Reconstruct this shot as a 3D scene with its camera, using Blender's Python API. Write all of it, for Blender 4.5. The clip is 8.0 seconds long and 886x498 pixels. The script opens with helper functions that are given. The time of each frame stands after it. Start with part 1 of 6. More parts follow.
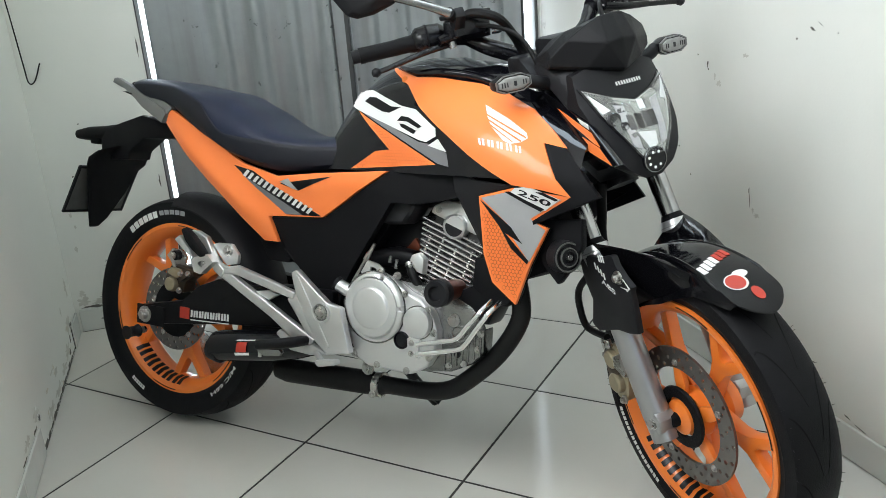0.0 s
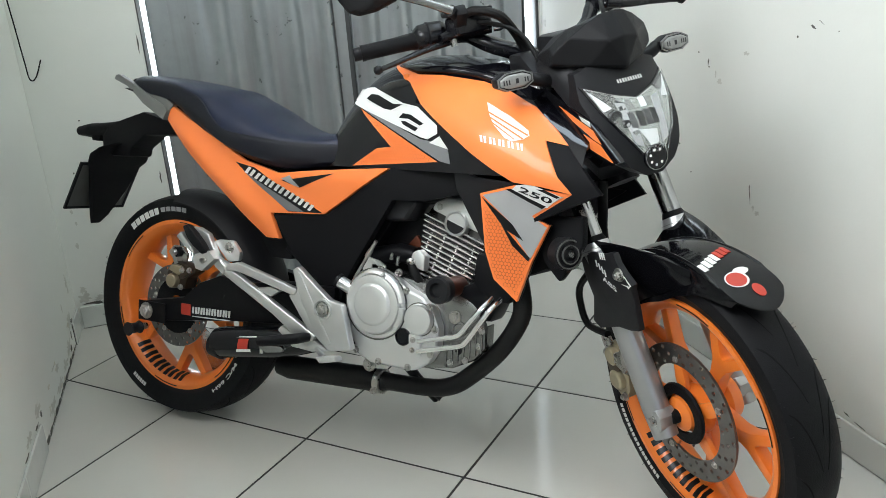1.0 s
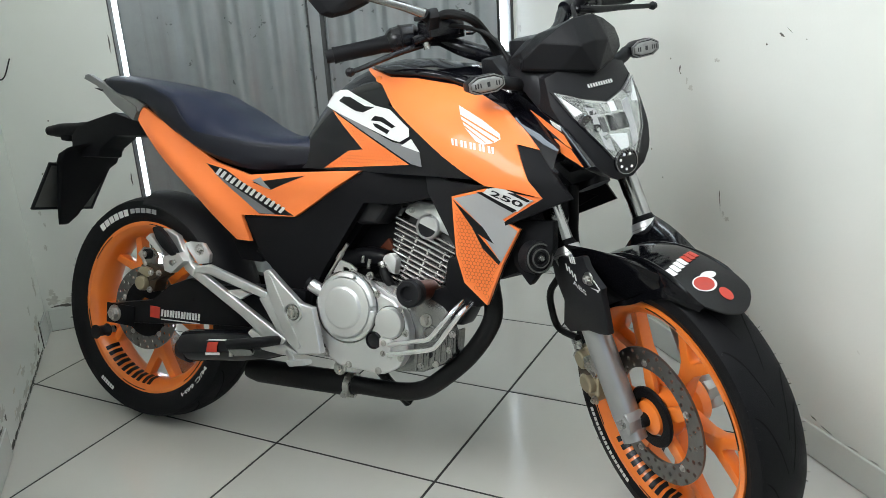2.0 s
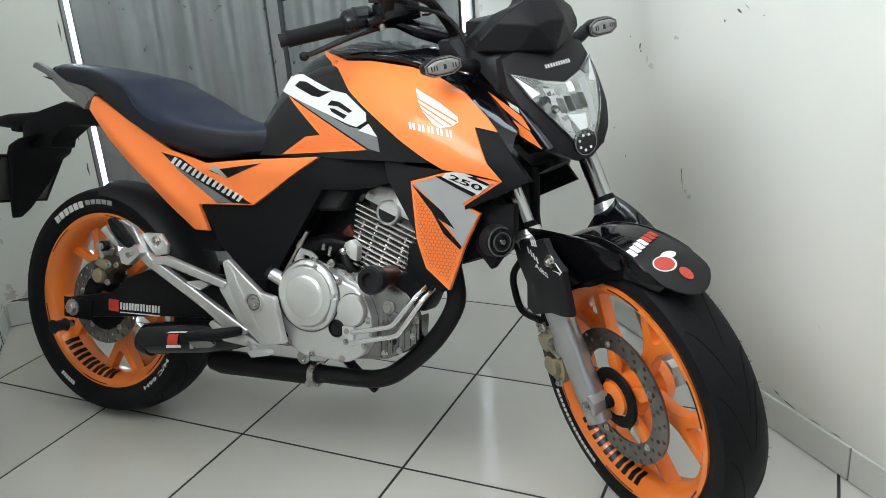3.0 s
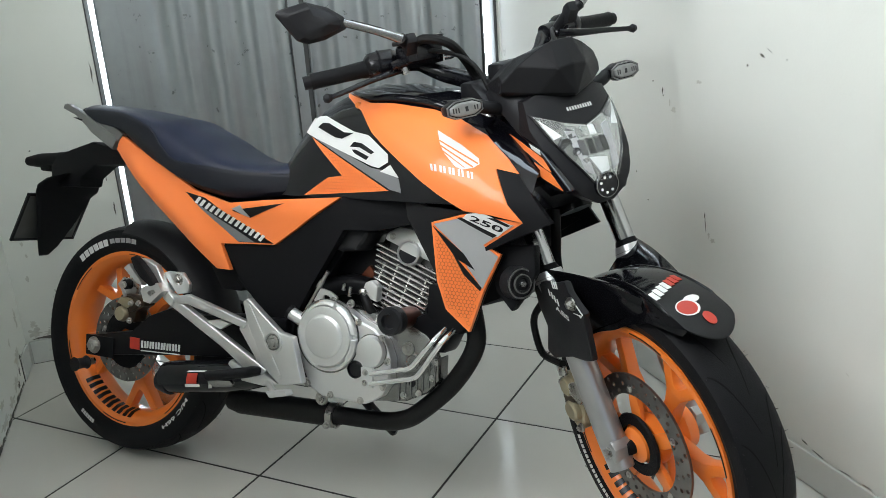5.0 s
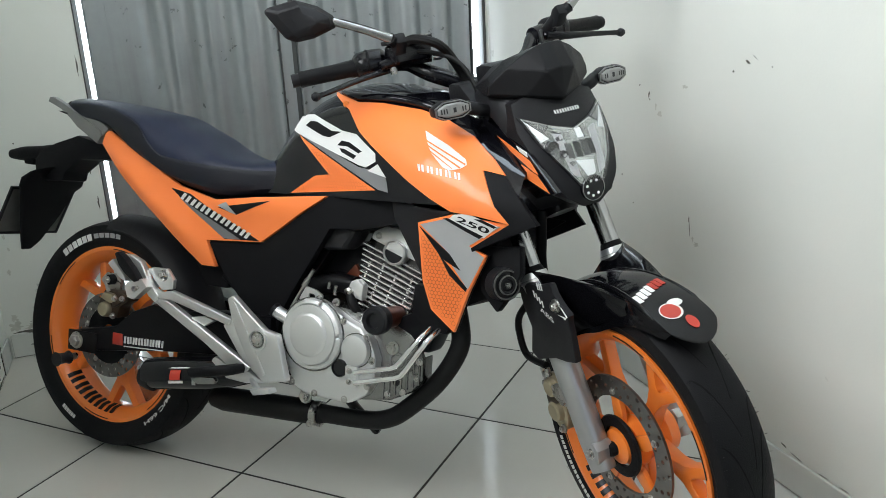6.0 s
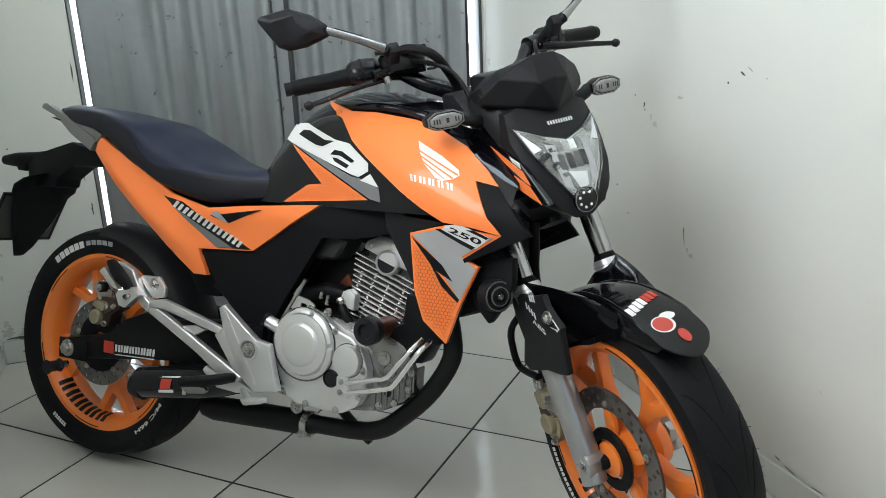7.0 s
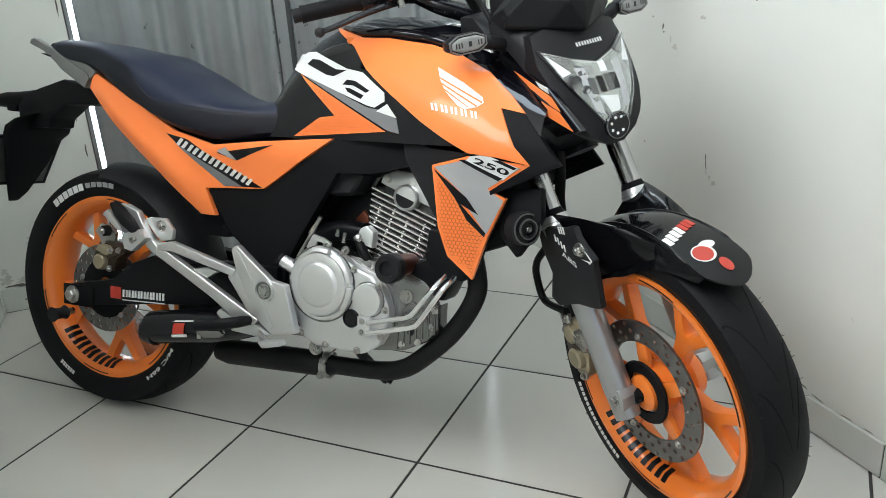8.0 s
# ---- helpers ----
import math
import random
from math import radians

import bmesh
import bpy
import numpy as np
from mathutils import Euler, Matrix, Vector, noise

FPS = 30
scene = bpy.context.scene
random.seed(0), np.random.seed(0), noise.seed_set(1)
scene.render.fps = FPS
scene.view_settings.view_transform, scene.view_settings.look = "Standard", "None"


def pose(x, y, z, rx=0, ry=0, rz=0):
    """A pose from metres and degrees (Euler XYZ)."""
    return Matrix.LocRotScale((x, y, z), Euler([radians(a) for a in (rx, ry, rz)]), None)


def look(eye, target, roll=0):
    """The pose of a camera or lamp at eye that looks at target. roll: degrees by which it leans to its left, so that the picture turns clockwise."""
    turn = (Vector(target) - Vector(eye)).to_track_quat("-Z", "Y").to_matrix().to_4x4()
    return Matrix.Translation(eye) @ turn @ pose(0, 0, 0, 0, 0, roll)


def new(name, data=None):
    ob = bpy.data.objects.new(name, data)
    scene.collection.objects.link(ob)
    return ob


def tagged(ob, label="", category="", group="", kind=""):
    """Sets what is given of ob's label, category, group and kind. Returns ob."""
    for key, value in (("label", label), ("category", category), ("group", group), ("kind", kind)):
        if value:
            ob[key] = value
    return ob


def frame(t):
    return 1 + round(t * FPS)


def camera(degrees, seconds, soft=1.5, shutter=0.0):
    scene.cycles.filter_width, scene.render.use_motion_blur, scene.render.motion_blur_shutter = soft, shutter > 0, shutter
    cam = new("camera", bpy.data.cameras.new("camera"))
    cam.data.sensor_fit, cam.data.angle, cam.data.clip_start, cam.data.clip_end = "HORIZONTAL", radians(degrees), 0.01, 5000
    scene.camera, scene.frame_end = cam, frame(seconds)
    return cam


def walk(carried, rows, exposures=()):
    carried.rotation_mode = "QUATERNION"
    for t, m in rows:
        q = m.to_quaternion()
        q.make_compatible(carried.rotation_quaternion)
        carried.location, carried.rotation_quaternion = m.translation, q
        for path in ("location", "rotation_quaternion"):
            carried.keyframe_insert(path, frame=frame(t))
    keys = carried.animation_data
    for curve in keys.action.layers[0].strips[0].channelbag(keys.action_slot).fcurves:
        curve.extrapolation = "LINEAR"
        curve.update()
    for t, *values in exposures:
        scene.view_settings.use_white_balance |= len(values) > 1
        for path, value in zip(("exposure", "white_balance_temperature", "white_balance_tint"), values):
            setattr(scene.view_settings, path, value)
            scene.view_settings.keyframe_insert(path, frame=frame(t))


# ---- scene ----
cam = camera(56.9, 8.0, soft=0.3)
PATH = [
    (0, (0.833, -2.176, 1.109), (1.348, -0.354, 0.464), -4.5),
    (0.5, (0.838, -2.174, 1.114), (1.348, -0.352, 0.464), -4.3),
    (1, (0.827, -2.179, 1.111), (1.343, -0.36, 0.459), -4.4),
    (1.5, (0.833, -2.183, 1.11), (1.383, -0.376, 0.454), -3.6),
    (1.7, (0.834, -2.183, 1.108), (1.401, -0.376, 0.465), -3.43),
    (2.8, (0.864, -2.171, 1.103), (1.443, -0.371, 0.452), -3.83),
    (3, (0.868, -2.17, 1.106), (1.493, -0.401, 0.414), -4.3),
    (3.5, (0.884, -2.167, 1.094), (1.442, -0.345, 0.485), -4.9),
    (4, (0.873, -2.162, 1.099), (1.483, -0.35, 0.513), -3.7),
    (4.5, (0.877, -2.162, 1.099), (1.482, -0.352, 0.499), -3.7),
    (4.7, (0.876, -2.164, 1.099), (1.469, -0.346, 0.514), -4.25),
    (5.8, (0.869, -2.171, 1.104), (1.468, -0.359, 0.506), -3.33),
    (6, (0.87, -2.17, 1.105), (1.496, -0.366, 0.511), -3.0),
    (6.5, (0.875, -2.169, 1.109), (1.482, -0.352, 0.533), -2.7),
    (7, (0.885, -2.164, 1.111), (1.517, -0.357, 0.53), -2.6),
    (7.5, (0.873, -2.156, 1.114), (1.473, -0.344, 0.514), -2.8),
    (8, (0.84, -2.085, 1.087), (1.476, -0.333, 0.361), -3.8),
]
walk(cam, [(t, look(eye, target, roll)) for t, eye, target, roll in PATH], [(0, -0.07), (1.5, -0.07), (3, -0.10), (4, -0.20), (4.5, -0.22), (6, -0.25), (7, -0.31), (7.5, -0.31), (8, -0.07)])

# world, lights
world = bpy.data.worlds.new("sky")
world.use_nodes = True
scene.world = world
wn = world.node_tree.nodes
sky = wn.new("ShaderNodeTexSky")
sky.sky_type, sky.sun_disc = "NISHITA", False
sky.sun_elevation, sky.sun_rotation = radians(50), radians(200)
wn["Background"].inputs["Strength"].default_value = 0.12
world.node_tree.links.new(sky.outputs[0], wn["Background"].inputs["Color"])


def area(name, size_x, size_y, power, colour, m):
    data = bpy.data.lights.new(name, "AREA")
    data.shape, data.size, data.size_y, data.energy, data.color = "RECTANGLE", size_x, size_y, power, colour
    ob = new(name, data)
    ob.matrix_world = m
    return ob


# assumed street daylight through the unseen front; side and roof lamps are added fill
area("daylight_front", 1.45, 2.3, 1, (0.97, 0.98, 1.0), look((1.2, -4.36, 1.3), (1.2, 0, 1.3)))
area("side_fill", 1.7, 0.9, 58, (0.94, 0.975, 1.0), look((0.24, -1.35, 2.0), (2.1, -1.35, 2.0)))
area("roof_fill", 0.32, 1.5, 16, (0.76, 0.90, 1.0), look((1.75, -0.75, 2.78), (1.75, -0.75, 0)))
scene.view_settings.exposure = 0.0


# ---- materials ----
def material(name, colour, rough=0.5, metal=0.0, vary=0.0, scale=20.0, bump=0.0, bump_scale=200.0, coat=0.0, spec=0.5, rough_vary=0.0, island=0.0):
    m = bpy.data.materials.new(name)
    m.use_nodes = True
    nt = m.node_tree
    b = nt.nodes["Principled BSDF"]
    b.inputs["Base Color"].default_value = (*colour, 1)
    b.inputs["Roughness"].default_value = rough
    b.inputs["Metallic"].default_value = metal
    b.inputs["Coat Weight"].default_value = coat
    b.inputs["Coat Roughness"].default_value = 0.04
    b.inputs["Specular IOR Level"].default_value = spec
    tc = nt.nodes.new("ShaderNodeTexCoord")
    if vary or rough_vary:
        n1 = nt.nodes.new("ShaderNodeTexNoise")
        n1.inputs["Scale"].default_value, n1.inputs["Detail"].default_value, n1.inputs["Roughness"].default_value = scale, 6, 0.65
        nt.links.new(tc.outputs["Object"], n1.inputs["Vector"])
        if vary:
            mix = nt.nodes.new("ShaderNodeMix")
            mix.data_type = "RGBA"
            mix.inputs["A"].default_value = (*[c * (1 - vary) for c in colour], 1)
            mix.inputs["B"].default_value = (*[min(1, c * (1 + vary)) for c in colour], 1)
            nt.links.new(n1.outputs["Fac"], mix.inputs["Factor"])
            nt.links.new(mix.outputs["Result"], b.inputs["Base Color"])
        if rough_vary:
            mr = nt.nodes.new("ShaderNodeMapRange")
            mr.inputs["From Min"].default_value, mr.inputs["From Max"].default_value = 0.3, 0.7
            mr.inputs["To Min"].default_value, mr.inputs["To Max"].default_value = rough - rough_vary, rough + rough_vary
            nt.links.new(n1.outputs["Fac"], mr.inputs["Value"])
            nt.links.new(mr.outputs["Result"], b.inputs["Roughness"])
    if bump:
        n2 = nt.nodes.new("ShaderNodeTexNoise")
        n2.inputs["Scale"].default_value, n2.inputs["Detail"].default_value = bump_scale, 3
        nt.links.new(tc.outputs["Object"], n2.inputs["Vector"])
        bp = nt.nodes.new("ShaderNodeBump")
        bp.inputs["Strength"].default_value, bp.inputs["Distance"].default_value = bump, 0.002
        nt.links.new(n2.outputs["Fac"], bp.inputs["Height"])
        nt.links.new(bp.outputs["Normal"], b.inputs["Normal"])
    return m


ORANGE = material("orange_paint", (0.95, 0.228, 0.056), 0.42, spec=0.25, coat=0.40, vary=0.04, scale=6)
ORANGE_RIM = material("orange_rim_paint", (0.84, 0.205, 0.029), 0.28, coat=0.3, vary=0.06, scale=12)
ORANGE_DARK = material("dark_orange_print", (0.42, 0.085, 0.012), 0.4)
# copy of the gloss black, its sheen dimmed to keep the fender dark
FENDER_BLACK = material("gloss_black_dim_sheen", (0.004, 0.004, 0.005), 0.10, spec=0.26)
GLOSS_BLACK = material("gloss_black_paint", (0.004, 0.004, 0.006), 0.06, spec=0.42)
CONTROL_BLACK = material("black_control_casting", (0.005, 0.005, 0.007), 0.24, spec=0.42, rough_vary=0.06, scale=30)
SATIN_BLACK = material("satin_black_plastic", (0.013, 0.013, 0.0145), 0.42, spec=0.18, bump=0.15, bump_scale=900, rough_vary=0.06, scale=15)
MATT_BLACK = material("matt_black_plastic", (0.006, 0.006, 0.007), 0.55, spec=0.12, bump=0.25, bump_scale=1200, vary=0.2, scale=8)
FRAME_BLACK = material("black_frame_paint", (0.005, 0.005, 0.006), 0.35, spec=0.16, rough_vary=0.08, scale=20)
EXHAUST_BLACK = material("heatproof_black_paint", (0.009, 0.009, 0.009), 0.5, spec=0.18, bump=0.3, bump_scale=700, vary=0.25, scale=10)
SEAT = material("charcoal_side_vinyl", (0.005, 0.006, 0.011), 0.46, spec=0.28, bump=0.3, bump_scale=650, vary=0.2, scale=10)
# the sky's blue sheen is put into the top vinyl's colour
SEAT_TOP = material("sky_tinted_top_vinyl", (0.005, 0.009, 0.030), 0.34, spec=0.45, bump=0.4, bump_scale=650, vary=0.2, scale=10)
RUBBER = material("tyre_rubber", (0.007, 0.007, 0.008), 0.58, spec=0.14, bump=0.35, bump_scale=420, vary=0.3, scale=14, rough_vary=0.1)
VISOR_BLACK = material("matt_visor_plastic", (0.007, 0.007, 0.008), 0.46, spec=0.18, bump=0.2, bump_scale=1200)
FOIL = material("bright_thin_sheet", (0.72, 0.75, 0.78), 0.22, metal=0.9, bump=0.5, bump_scale=90, vary=0.15, scale=40)
CHARCOAL = material("charcoal_plastic", (0.022, 0.022, 0.024), 0.5, spec=0.3, bump=0.2, bump_scale=900)
GRIP = material("grip_rubber", (0.008, 0.008, 0.009), 0.46, spec=0.14, bump=0.4, bump_scale=500)
CAST = material("cast_engine_silver", (0.70, 0.70, 0.695), 0.36, metal=0.78, vary=0.03, scale=40, bump=0.04, bump_scale=1500)
CASE_GREY = material("dull_crankcase_aluminium", (0.27, 0.27, 0.265), 0.24, metal=0.92, vary=0.15, scale=30, bump=0.1, bump_scale=900)
# core darkened to paint the shade in the gaps between the fins
CORE_DARK = material("shaded_cylinder_core", (0.045, 0.044, 0.042), 0.5, metal=0.4, vary=0.3, scale=30)
FIN = material("cylinder_fin_aluminium", (0.74, 0.73, 0.72), 0.22, metal=0.9, vary=0.10, scale=35, bump=0.05, bump_scale=900)
SILVER = material("silver_painted_aluminium", (0.60, 0.60, 0.593), 0.34, metal=0.78, vary=0.06, scale=20, bump=0.08, bump_scale=900)
CHROME = material("chrome", (0.82, 0.82, 0.83), 0.08, metal=1.0)
FORK = material("fork_leg_silver", (0.36, 0.36, 0.355), 0.3, metal=0.65, vary=0.05, scale=30)
STEEL = material("brushed_steel", (0.46, 0.45, 0.43), 0.3, metal=1.0, vary=0.2, scale=40, rough_vary=0.08)
DISC = material("brake_disc_steel", (0.19, 0.188, 0.18), 0.34, metal=0.9, vary=0.15, scale=60)
GOLD = material("bronze_caliper_paint", (0.36, 0.31, 0.21), 0.36, metal=0.55, vary=0.15, scale=30)
BRONZE = material("dark_brown_caliper_body", (0.075, 0.055, 0.038), 0.36, metal=0.6, vary=0.3, scale=40)
RAIL = material("worn_grey_aluminium", (0.25, 0.25, 0.248), 0.36, metal=0.75, vary=0.12, scale=25)
FORK_TUBE = material("polished_fork_tube", (0.42, 0.42, 0.425), 0.16, metal=1.0)
COPPER = material("brown_anodised_metal", (0.13, 0.032, 0.014), 0.3, metal=0.5, vary=0.2, scale=30)
GREY_PRINT = material("grey_print", (0.16, 0.16, 0.165), 0.3, coat=0.4)
SILVER_PRINT = material("silver_print", (0.42, 0.42, 0.43), 0.28, metal=0.4, coat=0.4, vary=0.2, scale=5)
WHITE_PRINT = material("white_print", (0.70, 0.70, 0.68), 0.35)
BLACK_PRINT = material("black_print", (0.005, 0.005, 0.006), 0.3, spec=0.25)
RED_PRINT = material("red_print", (0.44, 0.032, 0.016), 0.4)
LENS_GREY = material("smoked_clear_lens", (0.24, 0.24, 0.235), 0.22, coat=0.3, vary=0.35, scale=90)
LAMP_GREY = material("grey_lamp_reflector", (0.30, 0.305, 0.305), 0.2, metal=0.9)
REFLECTOR = material("mirror_reflector", (0.42, 0.43, 0.43), 0.10, metal=1.0, bump=0.5, bump_scale=40)
# white that paints the daylight mirrored in the headlight's reflector
LAMP_GLINT = material("painted_lamp_glint", (0.76, 0.77, 0.77), 0.22, metal=0.3, coat=0.5)
DARK_GLASS = material("dark_bulb_shade", (0.05, 0.05, 0.052), 0.2, coat=0.6)
MIRROR = material("mirror_glass", (0.9, 0.9, 0.9), 0.01, metal=1.0)
GROOVE = material("groove_shade_rubber", (0.005, 0.005, 0.005), 0.8, spec=0.08)
PLATE_BACK = material("dull_plate_metal", (0.105, 0.105, 0.10), 0.4, metal=0.3, vary=0.25, scale=25)
WIRE = material("black_cable_rubber", (0.007, 0.007, 0.007), 0.45, spec=0.15)


def glass(name):
    m = bpy.data.materials.new(name)
    m.use_nodes = True
    b = m.node_tree.nodes["Principled BSDF"]
    b.inputs["Transmission Weight"].default_value = 1.0
    b.inputs["Roughness"].default_value = 0.02
    b.inputs["IOR"].default_value = 1.35
    b.inputs["Base Color"].default_value = (0.96, 0.97, 0.97, 1)
    return m


GLASS = glass("clear_lamp_glass")


def wall_paint(name, colour):
    """Old wall paint with faint clouds, a little roller texture and small chips."""
    m = material(name, colour, 0.55, vary=0.06, scale=1.6, bump=0.12, bump_scale=160)
    nt = m.node_tree
    b = nt.nodes["Principled BSDF"]
    tc = nt.nodes.new("ShaderNodeTexCoord")
    n = nt.nodes.new("ShaderNodeTexNoise")
    n.inputs["Scale"].default_value, n.inputs["Detail"].default_value, n.inputs["Distortion"].default_value = 9.0, 8, 0.6
    nt.links.new(tc.outputs["Object"], n.inputs["Vector"])
    r = nt.nodes.new("ShaderNodeMapRange")
    r.inputs["From Min"].default_value, r.inputs["From Max"].default_value = 0.73, 0.80
    nt.links.new(n.outputs["Fac"], r.inputs["Value"])
    mix = nt.nodes.new("ShaderNodeMix")
    mix.data_type = "RGBA"
    mix.inputs["B"].default_value = (0.30, 0.29, 0.25, 1)
    old = b.inputs["Base Color"].links[0].from_socket
    nt.links.new(old, mix.inputs["A"])
    nt.links.new(r.outputs["Result"], mix.inputs["Factor"])
    nt.links.new(mix.outputs["Result"], b.inputs["Base Color"])
    return m


WALL = wall_paint("pale_wall_paint", (0.70, 0.71, 0.66))
DIRT_SOFT = material("faint_wall_grime", (0.53, 0.525, 0.47), 0.7, vary=0.3, scale=50)
GRIME_PALE = material("pale_brown_wall_grime", (0.58, 0.55, 0.46), 0.7, vary=0.2, scale=40)
DIRT = material("dark_wall_stain", (0.10, 0.095, 0.08), 0.8, vary=0.4, scale=60)
CEILING = material("white_ceiling_paint", (0.75, 0.75, 0.73), 0.7, vary=0.04, scale=3)
GROUT = material("dark_grout", (0.035, 0.033, 0.03), 0.85, vary=0.4, scale=30)


def tile_material(name):
    m = material(name, (0.585, 0.572, 0.522), 0.12, vary=0.05, scale=3.0, rough_vary=0.05, bump=0.10, bump_scale=55)
    nt = m.node_tree
    b = nt.nodes["Principled BSDF"]
    info = nt.nodes.new("ShaderNodeObjectInfo")
    hsv = nt.nodes.new("ShaderNodeHueSaturation")
    mr = nt.nodes.new("ShaderNodeMapRange")
    mr.inputs["To Min"].default_value, mr.inputs["To Max"].default_value = 0.95, 1.04
    nt.links.new(info.outputs["Random"], mr.inputs["Value"])
    nt.links.new(mr.outputs["Result"], hsv.inputs["Value"])
    nt.links.new(b.inputs["Base Color"].links[0].from_socket, hsv.inputs["Color"])
    nt.links.new(hsv.outputs["Color"], b.inputs["Base Color"])
    return m


TILE = tile_material("glazed_floor_tile")
def galvanised(name):
    """Weathered zinc sheet: long streaks from top to bottom over finer spangles."""
    m = material(name, (0.31, 0.332, 0.338), 0.34, metal=0.5, vary=0.14, scale=26, rough_vary=0.08, bump=0.10, bump_scale=60)
    nt = m.node_tree
    b = nt.nodes["Principled BSDF"]
    tc = nt.nodes.new("ShaderNodeTexCoord")
    mp = nt.nodes.new("ShaderNodeMapping")
    mp.inputs["Scale"].default_value = (22, 22, 1.5)
    n = nt.nodes.new("ShaderNodeTexNoise")
    n.inputs["Scale"].default_value, n.inputs["Detail"].default_value = 1.0, 5
    r = nt.nodes.new("ShaderNodeMapRange")
    r.inputs["From Min"].default_value, r.inputs["From Max"].default_value = 0.50, 0.72
    r.inputs["To Max"].default_value = 0.32
    mix = nt.nodes.new("ShaderNodeMix")
    mix.data_type = "RGBA"
    mix.inputs["B"].default_value = (0.15, 0.15, 0.142, 1)
    nt.links.new(tc.outputs["Object"], mp.inputs["Vector"])
    nt.links.new(mp.outputs["Vector"], n.inputs["Vector"])
    nt.links.new(n.outputs["Fac"], r.inputs["Value"])
    nt.links.new(b.inputs["Base Color"].links[0].from_socket, mix.inputs["A"])
    nt.links.new(r.outputs["Result"], mix.inputs["Factor"])
    nt.links.new(mix.outputs["Result"], b.inputs["Base Color"])
    return m


GALV = galvanised("dull_galvanised_steel")
GATE_DARK = material("dark_gate_steel", (0.07, 0.072, 0.07), 0.5, metal=0.3, vary=0.2, scale=9)
DAYLIGHT = bpy.data.materials.new("daylight_outside")
DAYLIGHT.use_nodes = True
e = DAYLIGHT.node_tree.nodes.new("ShaderNodeEmission")
e.inputs["Color"].default_value, e.inputs["Strength"].default_value = (0.80, 0.91, 1.0, 1), 13.0
DAYLIGHT.node_tree.links.new(e.outputs[0], DAYLIGHT.node_tree.nodes["Material Output"].inputs["Surface"])


# ---- mesh helpers ----
def finish(bm, sharp=32):
    bmesh.ops.remove_doubles(bm, verts=bm.verts, dist=1e-5)
    bmesh.ops.recalc_face_normals(bm, faces=bm.faces)
    for f in bm.faces:
        f.smooth = True
    for ed in bm.edges:
        if len(ed.link_faces) == 2 and ed.calc_face_angle(0) > radians(sharp):
            ed.smooth = False


def mesh_object(name, bm, mat, sharp=32):
    finish(bm, sharp)
    me = bpy.data.meshes.new(name)
    bm.to_mesh(me)
    bm.free()
    me.materials.append(mat)
    return new(name, me)


def part(name, bm, mat, parent, label="", m=None, sharp=32):
    ob = mesh_object(name, bm, mat, sharp)
    ob.parent = parent
    if m is not None:
        ob.matrix_basis = m
    if label:
        ob["label"] = label
    return ob


def structure(name, bm, mat, label, category):
    return tagged(mesh_object(name, bm, mat), label, category, kind="structure")


def bm_box(bm, x0, x1, y0, y1, z0, z1):
    v = [bm.verts.new((x, y, z)) for x in (x0, x1) for y in (y0, y1) for z in (z0, z1)]
    for q in ((0, 1, 3, 2), (4, 6, 7, 5), (0, 4, 5, 1), (2, 3, 7, 6), (0, 2, 6, 4), (1, 5, 7, 3)):
        bm.faces.new([v[i] for i in q])
    return bm


def box(x0, x1, y0, y1, z0, z1, bev=0.0, seg=2):
    bm = bm_box(bmesh.new(), x0, x1, y0, y1, z0, z1)
    if bev:
        bevel(bm, bev, seg)
    return bm


def bevel(bm, w, seg=2, angle=30):
    bmesh.ops.recalc_face_normals(bm, faces=bm.faces)
    ed = [e for e in bm.edges if len(e.link_faces) == 2 and e.calc_face_angle(0) > radians(angle)]
    bmesh.ops.bevel(bm, geom=ed, offset=w, offset_type="OFFSET", segments=seg, profile=0.6, affect="EDGES", clamp_overlap=True)
    return bm


def rings(bm, rows, closed=True, caps=True):
    """Skin a list of rings, each a list of points."""
    vs = [[bm.verts.new(p) for p in r] for r in rows]
    n = len(vs[0])
    for a, b in zip(vs, vs[1:]):
        for i in range(n if closed else n - 1):
            j = (i + 1) % n
            bm.faces.new((a[i], a[j], b[j], b[i]))
    if caps and closed:
        bm.faces.new(list(reversed(vs[0])))
        bm.faces.new(vs[-1])
    return bm


def lathe(prof, n=48, c=(0, 0, 0), closed=False, bm=None):
    """Turn a profile of (radius, y) round the y axis through c."""
    bm = bm or bmesh.new()
    rows = []
    for k in range(n):
        a = 2 * math.pi * k / n
        rows.append([(c[0] + r * math.cos(a), c[1] + y, c[2] + r * math.sin(a)) for r, y in prof])
    vs = [[bm.verts.new(p) for p in r] for r in rows]
    m = len(prof)
    for k in range(n):
        a, b = vs[k], vs[(k + 1) % n]
        for i in range(m if closed else m - 1):
            j = (i + 1) % m
            bm.faces.new((a[i], a[j], b[j], b[i]))
    if not closed:
        for i in (0, m - 1):
            if prof[i][0] > 1e-4:
                f = [vs[k][i] for k in range(n)]
                bm.faces.new(f if i else list(reversed(f)))
    return bm


def smooth_path(pts, k=6):
    """Points of a rounded line through pts."""
    P = [Vector(p) for p in pts]
    P = [2 * P[0] - P[1]] + P + [2 * P[-1] - P[-2]]
    out = []
    for a, b, c, d in zip(P, P[1:], P[2:], P[3:]):
        for i in range(k):
            t = i / k
            out.append(0.5 * ((2 * b) + (c - a) * t + (2 * a - 5 * b + 4 * c - d) * t * t + (3 * b - a - 3 * c + d) * t ** 3))
    return out + [P[-2]]


